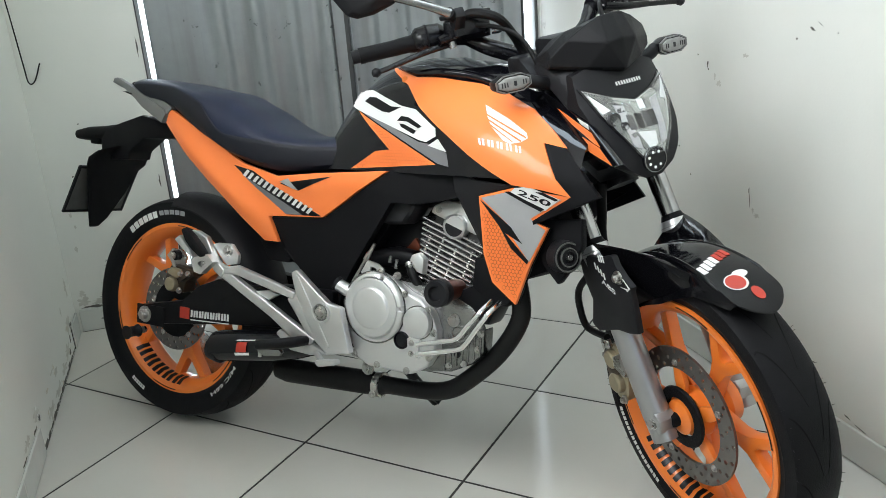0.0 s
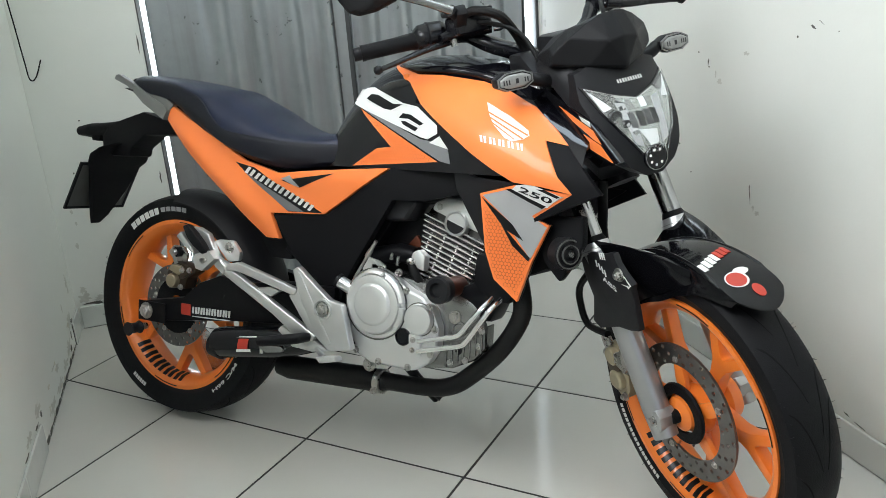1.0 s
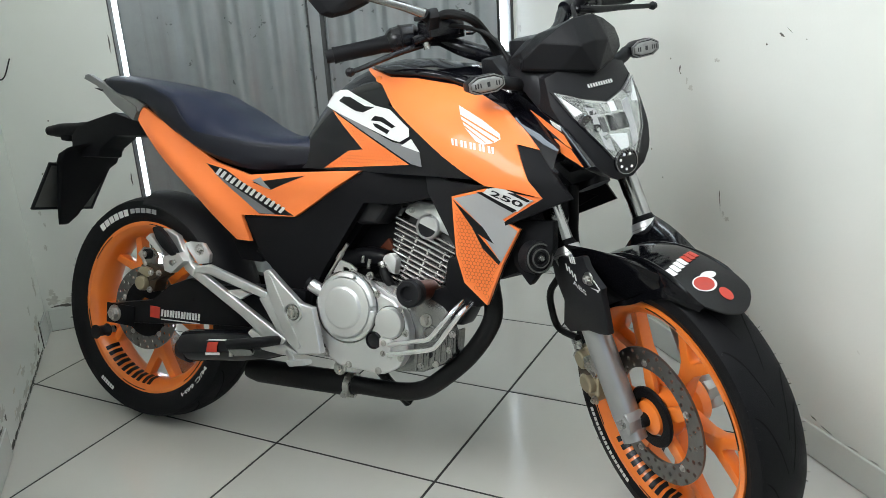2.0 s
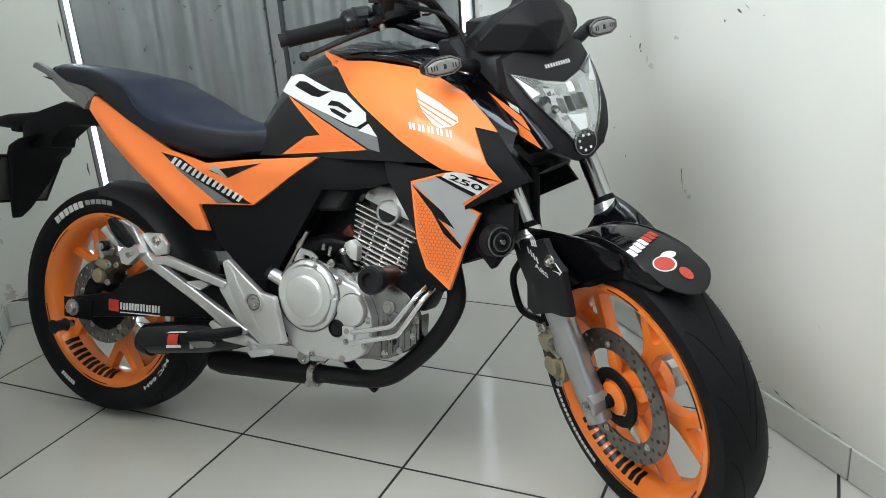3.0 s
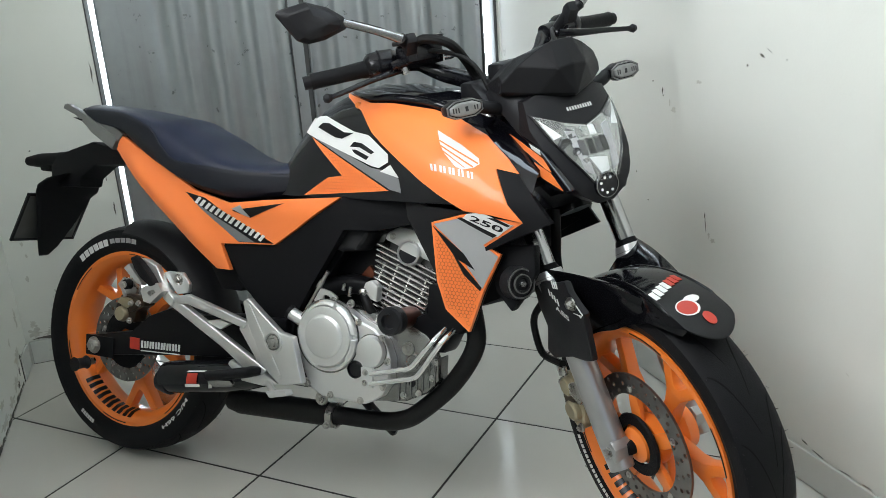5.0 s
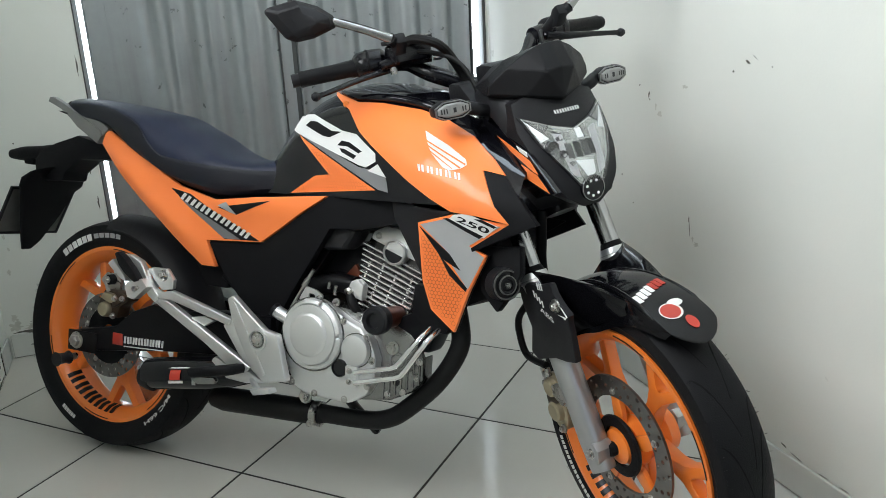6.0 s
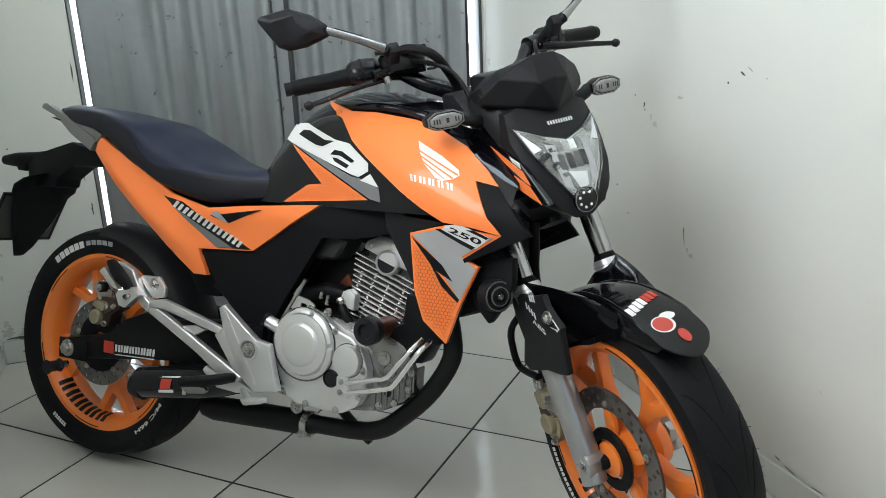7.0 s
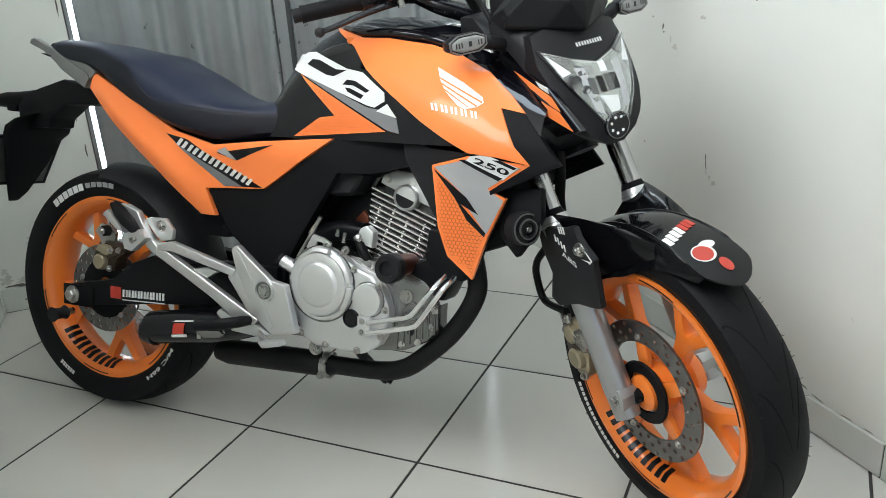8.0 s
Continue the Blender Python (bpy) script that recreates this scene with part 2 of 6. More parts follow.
def tube(pts, r, n=12, k=6, bm=None, flat=1.0):
    """A round bar along pts; r is one radius or one for each point."""
    bm = bm or bmesh.new()
    rr = r if isinstance(r, (list, tuple)) else [r] * len(pts)
    path = smooth_path(pts, k) if k > 1 else [Vector(p) for p in pts]
    rad = []
    for i in range(len(path)):
        s = i / max(1, len(path) - 1) * (len(rr) - 1)
        j = min(int(s), len(rr) - 2)
        rad.append(rr[j] + (rr[j + 1] - rr[j]) * (s - j))
    up = Vector((0, 1, 0))
    rows = []
    for i, p in enumerate(path):
        d = (path[min(i + 1, len(path) - 1)] - path[max(i - 1, 0)]).normalized()
        side = d.cross(up)
        if side.length < 1e-3:
            side = d.cross(Vector((1, 0, 0)))
        side.normalize()
        up = side.cross(d).normalized()
        rows.append([p + rad[i] * (math.cos(a) * side + flat * math.sin(a) * up) for a in [2 * math.pi * q / n for q in range(n)]])
    return rings(bm, rows)


def prism(outline, y0, y1, bev=0.0, bm=None, seg=2):
    """A plate with its outline in x and z, from y0 to y1."""
    one = bmesh.new()
    a = [one.verts.new((x, y0, z)) for x, z in outline]
    b = [one.verts.new((x, y1, z)) for x, z in outline]
    one.faces.new(a)
    one.faces.new(list(reversed(b)))
    n = len(a)
    for i in range(n):
        one.faces.new((a[i], b[i], b[(i + 1) % n], a[(i + 1) % n]))
    if bev:
        bevel(one, bev, seg)
    if bm is None:
        return one
    merge(bm, one)
    return bm


def merge(bm, other, m=None):
    if m is not None:
        bmesh.ops.transform(other, matrix=m, verts=other.verts)
    tmp = bpy.data.meshes.new("tmp")
    other.to_mesh(tmp)
    other.free()
    bm.from_mesh(tmp)
    bpy.data.meshes.remove(tmp)
    return bm


def panel(outline, yfun, off=0.002, thick=0.003, step=0.014, bev=0.0, side=-1):
    """A thin shell whose outline in x and z lies on the surface y = yfun(x, z)."""
    bm = bmesh.new()
    bm.faces.new([bm.verts.new((x, 0, z)) for x, z in outline])
    xs, zs = [p[0] for p in outline], [p[1] for p in outline]
    for lo, hi, axis in ((min(xs), max(xs), 0), (min(zs), max(zs), 2)):
        c = lo + step
        while c < hi - 0.3 * step:
            co, no = [0, 0, 0], [0, 0, 0]
            co[axis], no[axis] = c, 1
            bmesh.ops.bisect_plane(bm, geom=bm.verts[:] + bm.edges[:] + bm.faces[:], dist=1e-5, plane_co=co, plane_no=no)
            c += step
    bmesh.ops.triangulate(bm, faces=[f for f in bm.faces if len(f.verts) > 4])
    for v in bm.verts:
        v.co.y = yfun(v.co.x, v.co.z) + off
    r = bmesh.ops.extrude_face_region(bm, geom=bm.faces[:])
    for v in r["geom"]:
        if isinstance(v, bmesh.types.BMVert):
            v.co.y -= thick
    if side < 0:
        for v in bm.verts:
            v.co.y = -v.co.y
    if bev:
        bevel(bm, bev, 2, 50)
    return bm


def text_panel(word, size, at, along, upward, yfun, off, shear=0.0):
    """Built-in letters laid on the surface y = -yfun(x, z); along and upward are directions in x and z."""
    cu = bpy.data.curves.new("letters", "FONT")
    cu.body, cu.size, cu.align_x, cu.align_y = word, size, "CENTER", "CENTER"
    cu.offset = 0.022 * size
    ob = bpy.data.objects.new("letters", cu)
    scene.collection.objects.link(ob)
    bpy.context.view_layer.update()
    me = bpy.data.meshes.new_from_object(ob.evaluated_get(bpy.context.evaluated_depsgraph_get()))
    bpy.data.objects.remove(ob)
    bm = bmesh.new()
    bm.from_mesh(me)
    bpy.data.meshes.remove(me)
    for v in bm.verts:
        u, w = v.co.x + shear * v.co.y, v.co.y
        x, z = at[0] + along[0] * u + upward[0] * w, at[1] + along[1] * u + upward[1] * w
        v.co = (x, -(yfun(x, z) + off), z)
    return bm


def bolt(c, r, h, side=-1, bm=None):
    """A hexagon head on a washer, its axis along y."""
    bm = bm or bmesh.new()
    y = side
    lathe([(r * 1.45, 0), (r * 1.45, y * h * 0.3), (r * 1.1, y * h * 0.35)], 18, c, bm=bm)
    lathe([(r, y * h * 0.3), (r, y * h * 0.9), (r * 0.85, y * h)], 6, c, bm=bm)
    lathe([(r * 0.55, y * h), (r * 0.5, y * h * 1.15)], 10, c, bm=bm)
    return bm


def mirrored(bm):
    b2 = bm.copy()
    for v in b2.verts:
        v.co.y = -v.co.y
    return b2


def both(name, bm, mat, parent, label="", m=None, narrow=1.0):
    """The same part on the right and on the left side of the machine; narrow draws the left one in and its lower tip up."""
    b2 = mirrored(bm)
    for v in b2.verts:
        v.co.y *= narrow
        if narrow < 1 and v.co.z < .60:
            v.co.z = .60 + (v.co.z - .60) * .60
    a = part(name, bm, mat, parent, label, m)
    part(name, b2, mat, parent, label, m)
    return a


def slim_pair(q):
    """Two slim bars at the ends of the slanted block q (corners in turn, the first two along its foot)."""
    def mix(a, b, t):
        return (a[0] + (b[0] - a[0]) * t, a[1] + (b[1] - a[1]) * t)
    return [[mix(q[0], q[1], t0), mix(q[0], q[1], t1), mix(q[3], q[2], t1), mix(q[3], q[2], t0)] for t0, t1 in ((.02, .36), (.64, .98))]


def inside(p, poly):
    hit = False
    for a, b in zip(poly, poly[1:] + poly[:1]):
        if (a[1] > p[1]) != (b[1] > p[1]) and p[0] < (b[0] - a[0]) * (p[1] - a[1]) / (b[1] - a[1]) + a[0]:
            hit = not hit
    return hit


def honeycomb(poly, yfun, off, size, line, fade=None):
    """Thin printed hexagon outlines over the field poly."""
    bm = bmesh.new()
    xs, zs = [p[0] for p in poly], [p[1] for p in poly]
    row, z = 0, min(zs)
    while z < max(zs):
        x = min(xs) + (size * 0.87 if row % 2 else 0)
        while x < max(xs):
            if inside((x, z), poly) and all(inside((x + 0.8 * size * math.cos(k), z + 0.8 * size * math.sin(k)), poly) for k in (0, 1.57, 3.14, 4.71)) and (fade is None or random.random() < fade(x, z)):
                out = [(x + size * math.sin(radians(60 * k)), z + size * math.cos(radians(60 * k))) for k in range(6)]
                inn = [(x + (size - line) * math.sin(radians(60 * k)), z + (size - line) * math.cos(radians(60 * k))) for k in range(6)]
                a = [bm.verts.new((p, -(yfun(p, q) + off), q)) for p, q in out]
                b = [bm.verts.new((p, -(yfun(p, q) + off), q)) for p, q in inn]
                for k in range(6):
                    bm.faces.new((a[k], a[(k + 1) % 6], b[(k + 1) % 6], b[k]))
            x += size * 1.74
        z += size * 1.5
        row += 1
    return bm


def blot(c, w, h, axis, n=14, rough=0.5, thin=0.0008):
    """A thin ragged stain on a wall: axis 0 for a wall across x, 1 for one across y."""
    bm = bmesh.new()
    pts = []
    for k in range(n):
        a = 2 * math.pi * k / n
        r = 1 - rough * random.random()
        pts.append((w * r * math.cos(a), h * r * math.sin(a)))
    rows = []
    for d in (0.0002, thin):
        rows.append([(c[0] + (d * c[3] if axis == 0 else u), c[1] + (u if axis == 0 else d * c[3]), c[2] + v) for u, v in pts])
    return rings(bm, rows)


def fit_text(word, bl, br, tl, yfun, off):
    """Built-in letters stretched into the slanted box bl, br, tl (corners in x and z) on the surface y = -yfun(x, z)."""
    bm = text_panel(word, 1.0, (0, 0), (1, 0), (0, 1), lambda x, z: 0, 0)
    xs, zs = [v.co.x for v in bm.verts], [v.co.z for v in bm.verts]
    for v in bm.verts:
        u, w = (v.co.x - min(xs)) / (max(xs) - min(xs)), (v.co.z - min(zs)) / (max(zs) - min(zs))
        x = bl[0] + u * (br[0] - bl[0]) + w * (tl[0] - bl[0])
        z = bl[1] + u * (br[1] - bl[1]) + w * (tl[1] - bl[1])
        v.co = (x, -(yfun(x, z) + off), z)
    return bm


def arc_text(word, r0, r1, a0, a1, y):
    """Letters round a wheel between the radii r0 and r1, from angle a0 to a1, on the right side."""
    bm = text_panel(word, 1.0, (0, 0), (1, 0), (0, 1), lambda x, z: 0, 0)
    xs, zs = [v.co.x for v in bm.verts], [v.co.z for v in bm.verts]
    for v in bm.verts:
        u, w = (v.co.x - min(xs)) / (max(xs) - min(xs)), (v.co.z - min(zs)) / (max(zs) - min(zs))
        a, r = radians(a0 + (a1 - a0) * u), r0 + (r1 - r0) * w
        v.co = (r * math.cos(a), y, r * math.sin(a))
    return bm


def frame_plate(outer, inner, y0, y1):
    """A plate with one hole; outer and inner have the same number of corners."""
    loops = [[(x, y, z) for x, z in o] for o, y in ((outer, y0), (outer, y1), (inner, y1), (inner, y0), (outer, y0))]
    return rings(bmesh.new(), loops, caps=False)


# ---- the room ----
LEFT, RIGHT, BACK, FRONT, HIGH = 0.31, 2.105, 0.735, -4.4, 2.75
T = 0.14
bm = box(LEFT - T, LEFT, -0.45, BACK + T, -0.1, HIGH)
# unseen opening left here, added for the side fill lamp
bm_box(bm, LEFT - T, LEFT, FRONT - T, -2.25, -0.1, HIGH)
bm_box(bm, LEFT - T, LEFT, -2.25, -0.45, 2.47, HIGH)
bm_box(bm, LEFT - T, LEFT, -2.25, -0.45, -0.1, 1.53)
wall_left = structure("wall_left", bm, WALL, "pale greenish white painted wall with worn stains", "wall")
wall_right = structure("wall_right", box(RIGHT, RIGHT + T, FRONT - T, BACK + T, -0.1, HIGH), WALL, "pale white painted wall with small scuffs", "wall")
bm = box(LEFT, 0.688, BACK, BACK + T, -0.1, HIGH)
# unseen lintel, brought down to keep the backdrop's light out
bm_box(bm, 0.688, RIGHT, BACK, BACK + T, 2.11, HIGH)
bm_box(bm, 2.100, RIGHT, BACK, BACK + T, -0.1, 2.11)
wall_back = structure("wall_back", bm, WALL, "pale painted wall round the metal gate", "wall")
bm = box(LEFT, 0.46, FRONT - T, FRONT, -0.1, HIGH)
bm_box(bm, 1.96, RIGHT, FRONT - T, FRONT, -0.1, HIGH)
bm_box(bm, 0.46, 1.96, FRONT - T, FRONT, 2.5, HIGH)
structure("wall_front", bm, WALL, "pale painted wall with the wide open entrance", "wall")
# unseen roof opening, added for the fill lamp above it
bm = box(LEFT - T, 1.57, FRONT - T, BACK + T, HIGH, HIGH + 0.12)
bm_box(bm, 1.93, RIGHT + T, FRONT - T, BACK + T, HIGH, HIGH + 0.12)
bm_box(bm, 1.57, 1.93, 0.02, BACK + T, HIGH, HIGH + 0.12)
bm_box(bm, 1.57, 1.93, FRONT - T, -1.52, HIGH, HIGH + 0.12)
structure("ceiling", bm, CEILING, "white painted ceiling with an added roof opening", "ceiling")
structure("ground", box(-60, 60, -60, 60, -0.3, -0.12), GROUT, "dark ground outside the entrance", "ground")

# floor: a bed of dark grout with square tiles laid cornerwise
floor = structure("floor", box(LEFT, RIGHT, FRONT, BACK + T, -0.1, -0.0012), GROUT, "glossy pale grey-green ceramic tiles with dark joints", "floor")
SIDE, JOINT = 0.45, 0.0033


def clip(poly, axis, limit, keep):
    out = []
    for p, q in zip(poly, poly[1:] + poly[:1]):
        a, b = (p[axis] - limit) * keep, (q[axis] - limit) * keep
        if a >= 0:
            out.append(p)
        if (a >= 0) != (b >= 0):
            s = a / (a - b)
            out.append((p[0] + (q[0] - p[0]) * s, p[1] + (q[1] - p[1]) * s))
    return out


def tile_mesh(poly):
    bm = bmesh.new()
    a = [bm.verts.new((x, y, -0.0012)) for x, y in poly]
    c = (sum(p[0] for p in poly) / len(poly), sum(p[1] for p in poly) / len(poly))
    b = [bm.verts.new((x, y, -0.0005)) for x, y in poly]
    d = []
    for x, y in poly:
        l = math.hypot(x - c[0], y - c[1])
        d.append(bm.verts.new((x + (c[0] - x) * 0.0015 / l, y + (c[1] - y) * 0.0015 / l, 0)))
    n = len(poly)
    for i in range(n):
        j = (i + 1) % n
        bm.faces.new((a[i], a[j], b[j], b[i]))
        bm.faces.new((b[i], b[j], d[j], d[i]))
    bm.faces.new(d)
    return bm


full = None
for i in range(-4, 14):
    for j in range(-12, 6):
        h = 0.5 * SIDE - JOINT
        cx, cy = (i + j + 1) * SIDE * math.sqrt(0.5), (j - i) * SIDE * math.sqrt(0.5)
        r = h * math.sqrt(2)
        diamond = [(cx - r, cy), (cx, cy - r), (cx + r, cy), (cx, cy + r)]
        poly = diamond
        for axis, limit, keep in ((0, LEFT + 0.001, 1), (0, RIGHT - 0.001, -1), (1, FRONT, 1), (1, BACK + T, -1)):
            poly = clip(poly, axis, limit, keep) if poly else poly
        if len(poly) < 3:
            continue
        if poly == diamond and full is not None:
            ob = new("tile", full)
        elif poly == diamond:
            ob = mesh_object("tile", tile_mesh([(x - cx, y - cy) for x, y in diamond]), TILE, 5)
            full = ob.data
        else:
            ob = mesh_object("tile", tile_mesh([(x - cx, y - cy) for x, y in poly]), TILE, 5)
        ob.location = (cx, cy, 0)
        ob.parent = floor

# tiled skirting
SKIRT = material("skirting_tile", (0.60, 0.615, 0.575), 0.22, vary=0.07, scale=5, rough_vary=0.06)


def skirting(name, x0, y0, x1, y1, nx, ny):
    base = structure(name, box(min(x0, x1, x0 + nx * 0.003), max(x0, x1, x0 + nx * 0.003), min(y0, y1, y0 + ny * 0.003), max(y0, y1, y0 + ny * 0.003), 0.0, 0.078), GROUT, "low skirting of cut floor tiles with dirty joints", "skirting")
    length = math.hypot(x1 - x0, y1 - y0)
    ux, uy = (x1 - x0) / length, (y1 - y0) / length
    s = 0.0
    while s < length - 0.02:
        e2 = min(length, s + 0.447)
        xs = sorted((x0 + ux * s, x0 + ux * e2, x0 + ux * s + nx * 0.007))
        ys = sorted((y0 + uy * s, y0 + uy * e2, y0 + uy * s + ny * 0.007))
        ob = mesh_object("tile", box(xs[0], xs[-1], ys[0], ys[-1], 0.002, 0.082, 0.002, 1), SKIRT)
        ob.parent = base
        s = e2 + 0.003


skirting("skirting_right", RIGHT, -1.103, RIGHT, BACK, -1, 0)
skirting("skirting_right_front", RIGHT, FRONT, RIGHT, -1.106, -1, 0)
skirting("skirting_back", LEFT + 0.012, BACK, 0.686, BACK, 0, -1)
skirting("skirting_left", LEFT, 0.59, LEFT, BACK - 0.014, 1, 0)


# metal gate
gate = structure("gate", box(0.692, 0.703, BACK + 0.02, BACK + 0.06, 0, 2.11, 0.002), GALV, "closed grey corrugated metal double gate", "gate")
part("jamb_gap", box(0.688, 0.692, BACK + 0.022, BACK + 0.06, 0, 2.11), GATE_DARK, gate)
part("jamb", box(2.088, 2.100, BACK + 0.02, BACK + 0.06, 0, 2.11, 0.002), GATE_DARK, gate)


def corrugated(x0, x1, y, z0, z1, period=0.1195, deep=0.028):
    """A rolled steel sheet with narrow raised ribs."""
    prof, x = [], x0
    while x < x1 - 1e-6:
        for dx, dy in ((0, 0), (.16, 0), (.24, -.06), (.32, -.22), (.40, -.50), (.47, -.80), (.53, -.96), (.58, -1), (.63, -.96), (.69, -.78), (.75, -.48), (.81, -.20), (.86, -.04), (.90, 0), (.95, -.03)):
            xx = x + dx * period
            if xx < x1:
                prof.append((xx, y + dy * deep))
        x += period
    prof.append((x1, y))
    rows = []
    for z in [z0 + (z1 - z0) * k / 14 for k in range(15)]:
        bent = [(px + 0.0022 * math.sin(2.1 * z + 5 * px), py + 0.003 * math.sin(3 * z + 9 * px) * math.sin(1.3 * z + 4 * px), z) for px, py in prof]
        rows.append(bent + [(px, py + 0.0015, pz) for px, py, pz in reversed(bent)])
    return rings(bmesh.new(), rows)


for a, b, first in ((0.718, 1.334, 0.880), (1.393, 2.052, 1.397)):
    part("gate_sheet", corrugated(first, b - 0.004, BACK + 0.055, 0.03, 2.06), GALV, gate, "grey corrugated steel sheet")
    part("gate_stile", box(a, a + 0.005, BACK + 0.034, BACK + 0.075, 0.02, 2.08, 0.001, 1), GALV, gate)
    part("gate_stile", box(b - 0.005, b, BACK + 0.036, BACK + 0.075, 0.02, 2.08, 0.001, 1), GATE_DARK, gate)
    for z in (0.02, 2.04):
        part("gate_rail", box(a, b, BACK + 0.062, BACK + 0.092, z, z + 0.04, 0.003), GATE_DARK, gate)
# flat overlapping sheets at the hinge side and the strip that covers the meeting leaves
for a, b, y in ((0.723, 0.786, 0.044), (0.781, 0.884, 0.049), (1.336, 1.375, 0.046)):
    bm = box(a, b, BACK + y, BACK + y + 0.0025, 0.03, 2.06)
    bmesh.ops.subdivide_edges(bm, edges=[ed for ed in bm.edges if abs(ed.verts[0].co.z - ed.verts[1].co.z) > 1], cuts=14)
    for v in bm.verts:
        v.co.y += 0.0028 * math.sin(5.1 * v.co.z + 30 * a) * math.sin(2.2 * v.co.z + a)
        v.co.x += 0.0016 * math.sin(3.3 * v.co.z + 11 * a)
    part("flat_sheet", bm, GALV, gate, "flat dented steel strip")
# unseen board added to cut the slit's low light off the floor
part("slit_light_block", box(2.053, 2.087, BACK + 0.05, BACK + 0.06, 0, .66, .001, 1), GATE_DARK, gate)
part("gate_stop", box(1.366, 1.400, BACK + 0.058, BACK + 0.080, 0.02, 2.08, 0.002), GATE_DARK, gate, "dark strip between the leaves")
structure("backdrop", box(-0.5, 3.0, BACK + 0.9, BACK + 0.91, -0.1, 3.6), DAYLIGHT, "bright daylight behind the gate", "backdrop")

# thin wire that hangs on the left wall
tagged(mesh_object("hanging_wire", tube([(LEFT + 0.001, 0.70, 1.32), (LEFT + 0.014, 0.715, 1.12), (LEFT + 0.022, 0.72, 0.93), (LEFT + 0.026, 0.722, 0.868), (LEFT + 0.045, 0.722, 0.872), (LEFT + 0.07, 0.722, 0.925)], 0.0022, 6), WIRE), "thin black wire hanging loose on the wall", "wire")

skirting("skirting_left_front", LEFT, FRONT, LEFT, -0.10, 1, 0)

# scuffs and stains of the walls
for y, z, w, h, lean in ((-.691, .932, .012, .0035, 28), (-.712, .944, .014, .0009, 30), (-.645, .909, .0035, .0035, 0), (-.766, .926, .002, .002, 0), (-.318, .828, .0035, .011, 10), (-.322, .816, .005, .003, 0), (-.275, .850, .003, .003, 0), (-.510, .517, .0014, .026, -8), (-.507, .535, .002, .008, 0), (-.195, .593, .003, .0035, 0), (-.254, .523, .003, .0025, 0), (-.925, .087, .022, .0016, 8), (-1.0, .084, .020, .0014, -4), (-1.06, .085, .015, .0018, 0), (-.885, .096, .012, .0022, 15), (-.78, .083, .030, .0010, 0)):
    bm = blot((0, 0, 0, -1), w, h, 0, 16, .55)
    bmesh.ops.transform(bm, matrix=Matrix.Translation((RIGHT, y, z)) @ Matrix.Rotation(radians(lean), 4, "X"), verts=bm.verts)
    part("scuff", bm, DIRT, wall_right)
for y, z, w, h in ((-.367, .784, .012, .012), (-.350, .800, .004, .012), (-.541, .477, .016, .008), (-.525, .487, .006, .010), (-.47, .86, .014, .006)):
    part("scuff", blot((RIGHT + .0004, y, z, -1), w, h, 0, 18, .7), DIRT_SOFT, wall_right)
for x, z, w, h in ((.375, .088, .050, .007), (.660, .62, .004, .03), (.668, .50, .004, .04), (.672, .40, .005, .03), (.676, .95, .003, .04), (.45, .72, .004, .004), (.40, .55, .005, .004)):
    part("stain", blot((x, BACK, z, -1), w, h, 1, 18, .65), DIRT, wall_back)
# grime along the foot of the left wall
for k in range(12):
    part("stain", blot((LEFT, .55 - k * .055, .006, 1), .034, .005 + .003 * (k % 3), 0, 18, .5), DIRT, wall_left)
for y, z, w, h in ((.60, .085, .018, .010), (.545, .060, .010, .020), (.50, .030, .020, .012), (-.06, .090, .014, .010), (-.13, .088, .030, .005), (-.28, .087, .040, .004)):
    part("stain", blot((LEFT, y, z, 1), w, h, 0, 20, .7), DIRT, wall_left)
for y, z, w, h in ((.57, .10, .05, .035), (.47, .05, .06, .030), (.36, .035, .06, .020), (.22, .030, .07, .018), (.08, .035, .06, .022), (-.08, .110, .05, .022), (-.22, .105, .06, .018), (.66, .20, .03, .04), (.50, .17, .016, .02)):
    part("stain", blot((LEFT - .0004, y, z, 1), w, h, 0, 24, .8), DIRT_SOFT, wall_left)
for k in range(20):
    y, z = random.uniform(-.25, .60), .10 * random.random() ** 1.6 + .006
    part("stain", blot((LEFT - .0002, y, z, 1), random.uniform(.008, .030), random.uniform(.004, .013), 0, 16, .7), (GRIME_PALE, DIRT_SOFT, GRIME_PALE)[k % 3], wall_left)
for x, z, w, h in ((.345, .140, .014, .018), (.395, .102, .030, .014), (.345, .110, .03, .02), (.36, .30, .010, .014), (.365, .42, .006, .012), (.372, .38, .004, .010)):
    part("stain", blot((x, BACK + .0004, z, -1), w, h, 1, 20, .7), DIRT_SOFT, wall_back)


# ---- the motorcycle ----
# its own axes: x from the rear axle forwards, y to its left, z up from the ground
bike = tagged(new("motorcycle"), "orange and black street motorcycle leaning on its side stand", "motorcycle")
bike.matrix_basis = pose(0.6728, -0.0411, 0, -14.8994, 0, -45.7533)
PIVOT, AXIS = Vector((1.486, 0, 0)), Vector((-math.sin(radians(25.3)), 0, math.cos(radians(25.3))))
STEER = Matrix.Translation(PIVOT) @ Matrix.Rotation(radians(-43), 4, AXIS) @ Matrix.Translation(-PIVOT)
WB, FZ, RZ = 1.378, 0.2904, 0.3042


def interp(v, xs, ys):
    if v <= xs[0]:
        return ys[0]
    for a, b, c, d in zip(xs, xs[1:], ys, ys[1:]):
        if v <= b:
            return c + (d - c) * (v - a) / (b - a)
    return ys[-1]

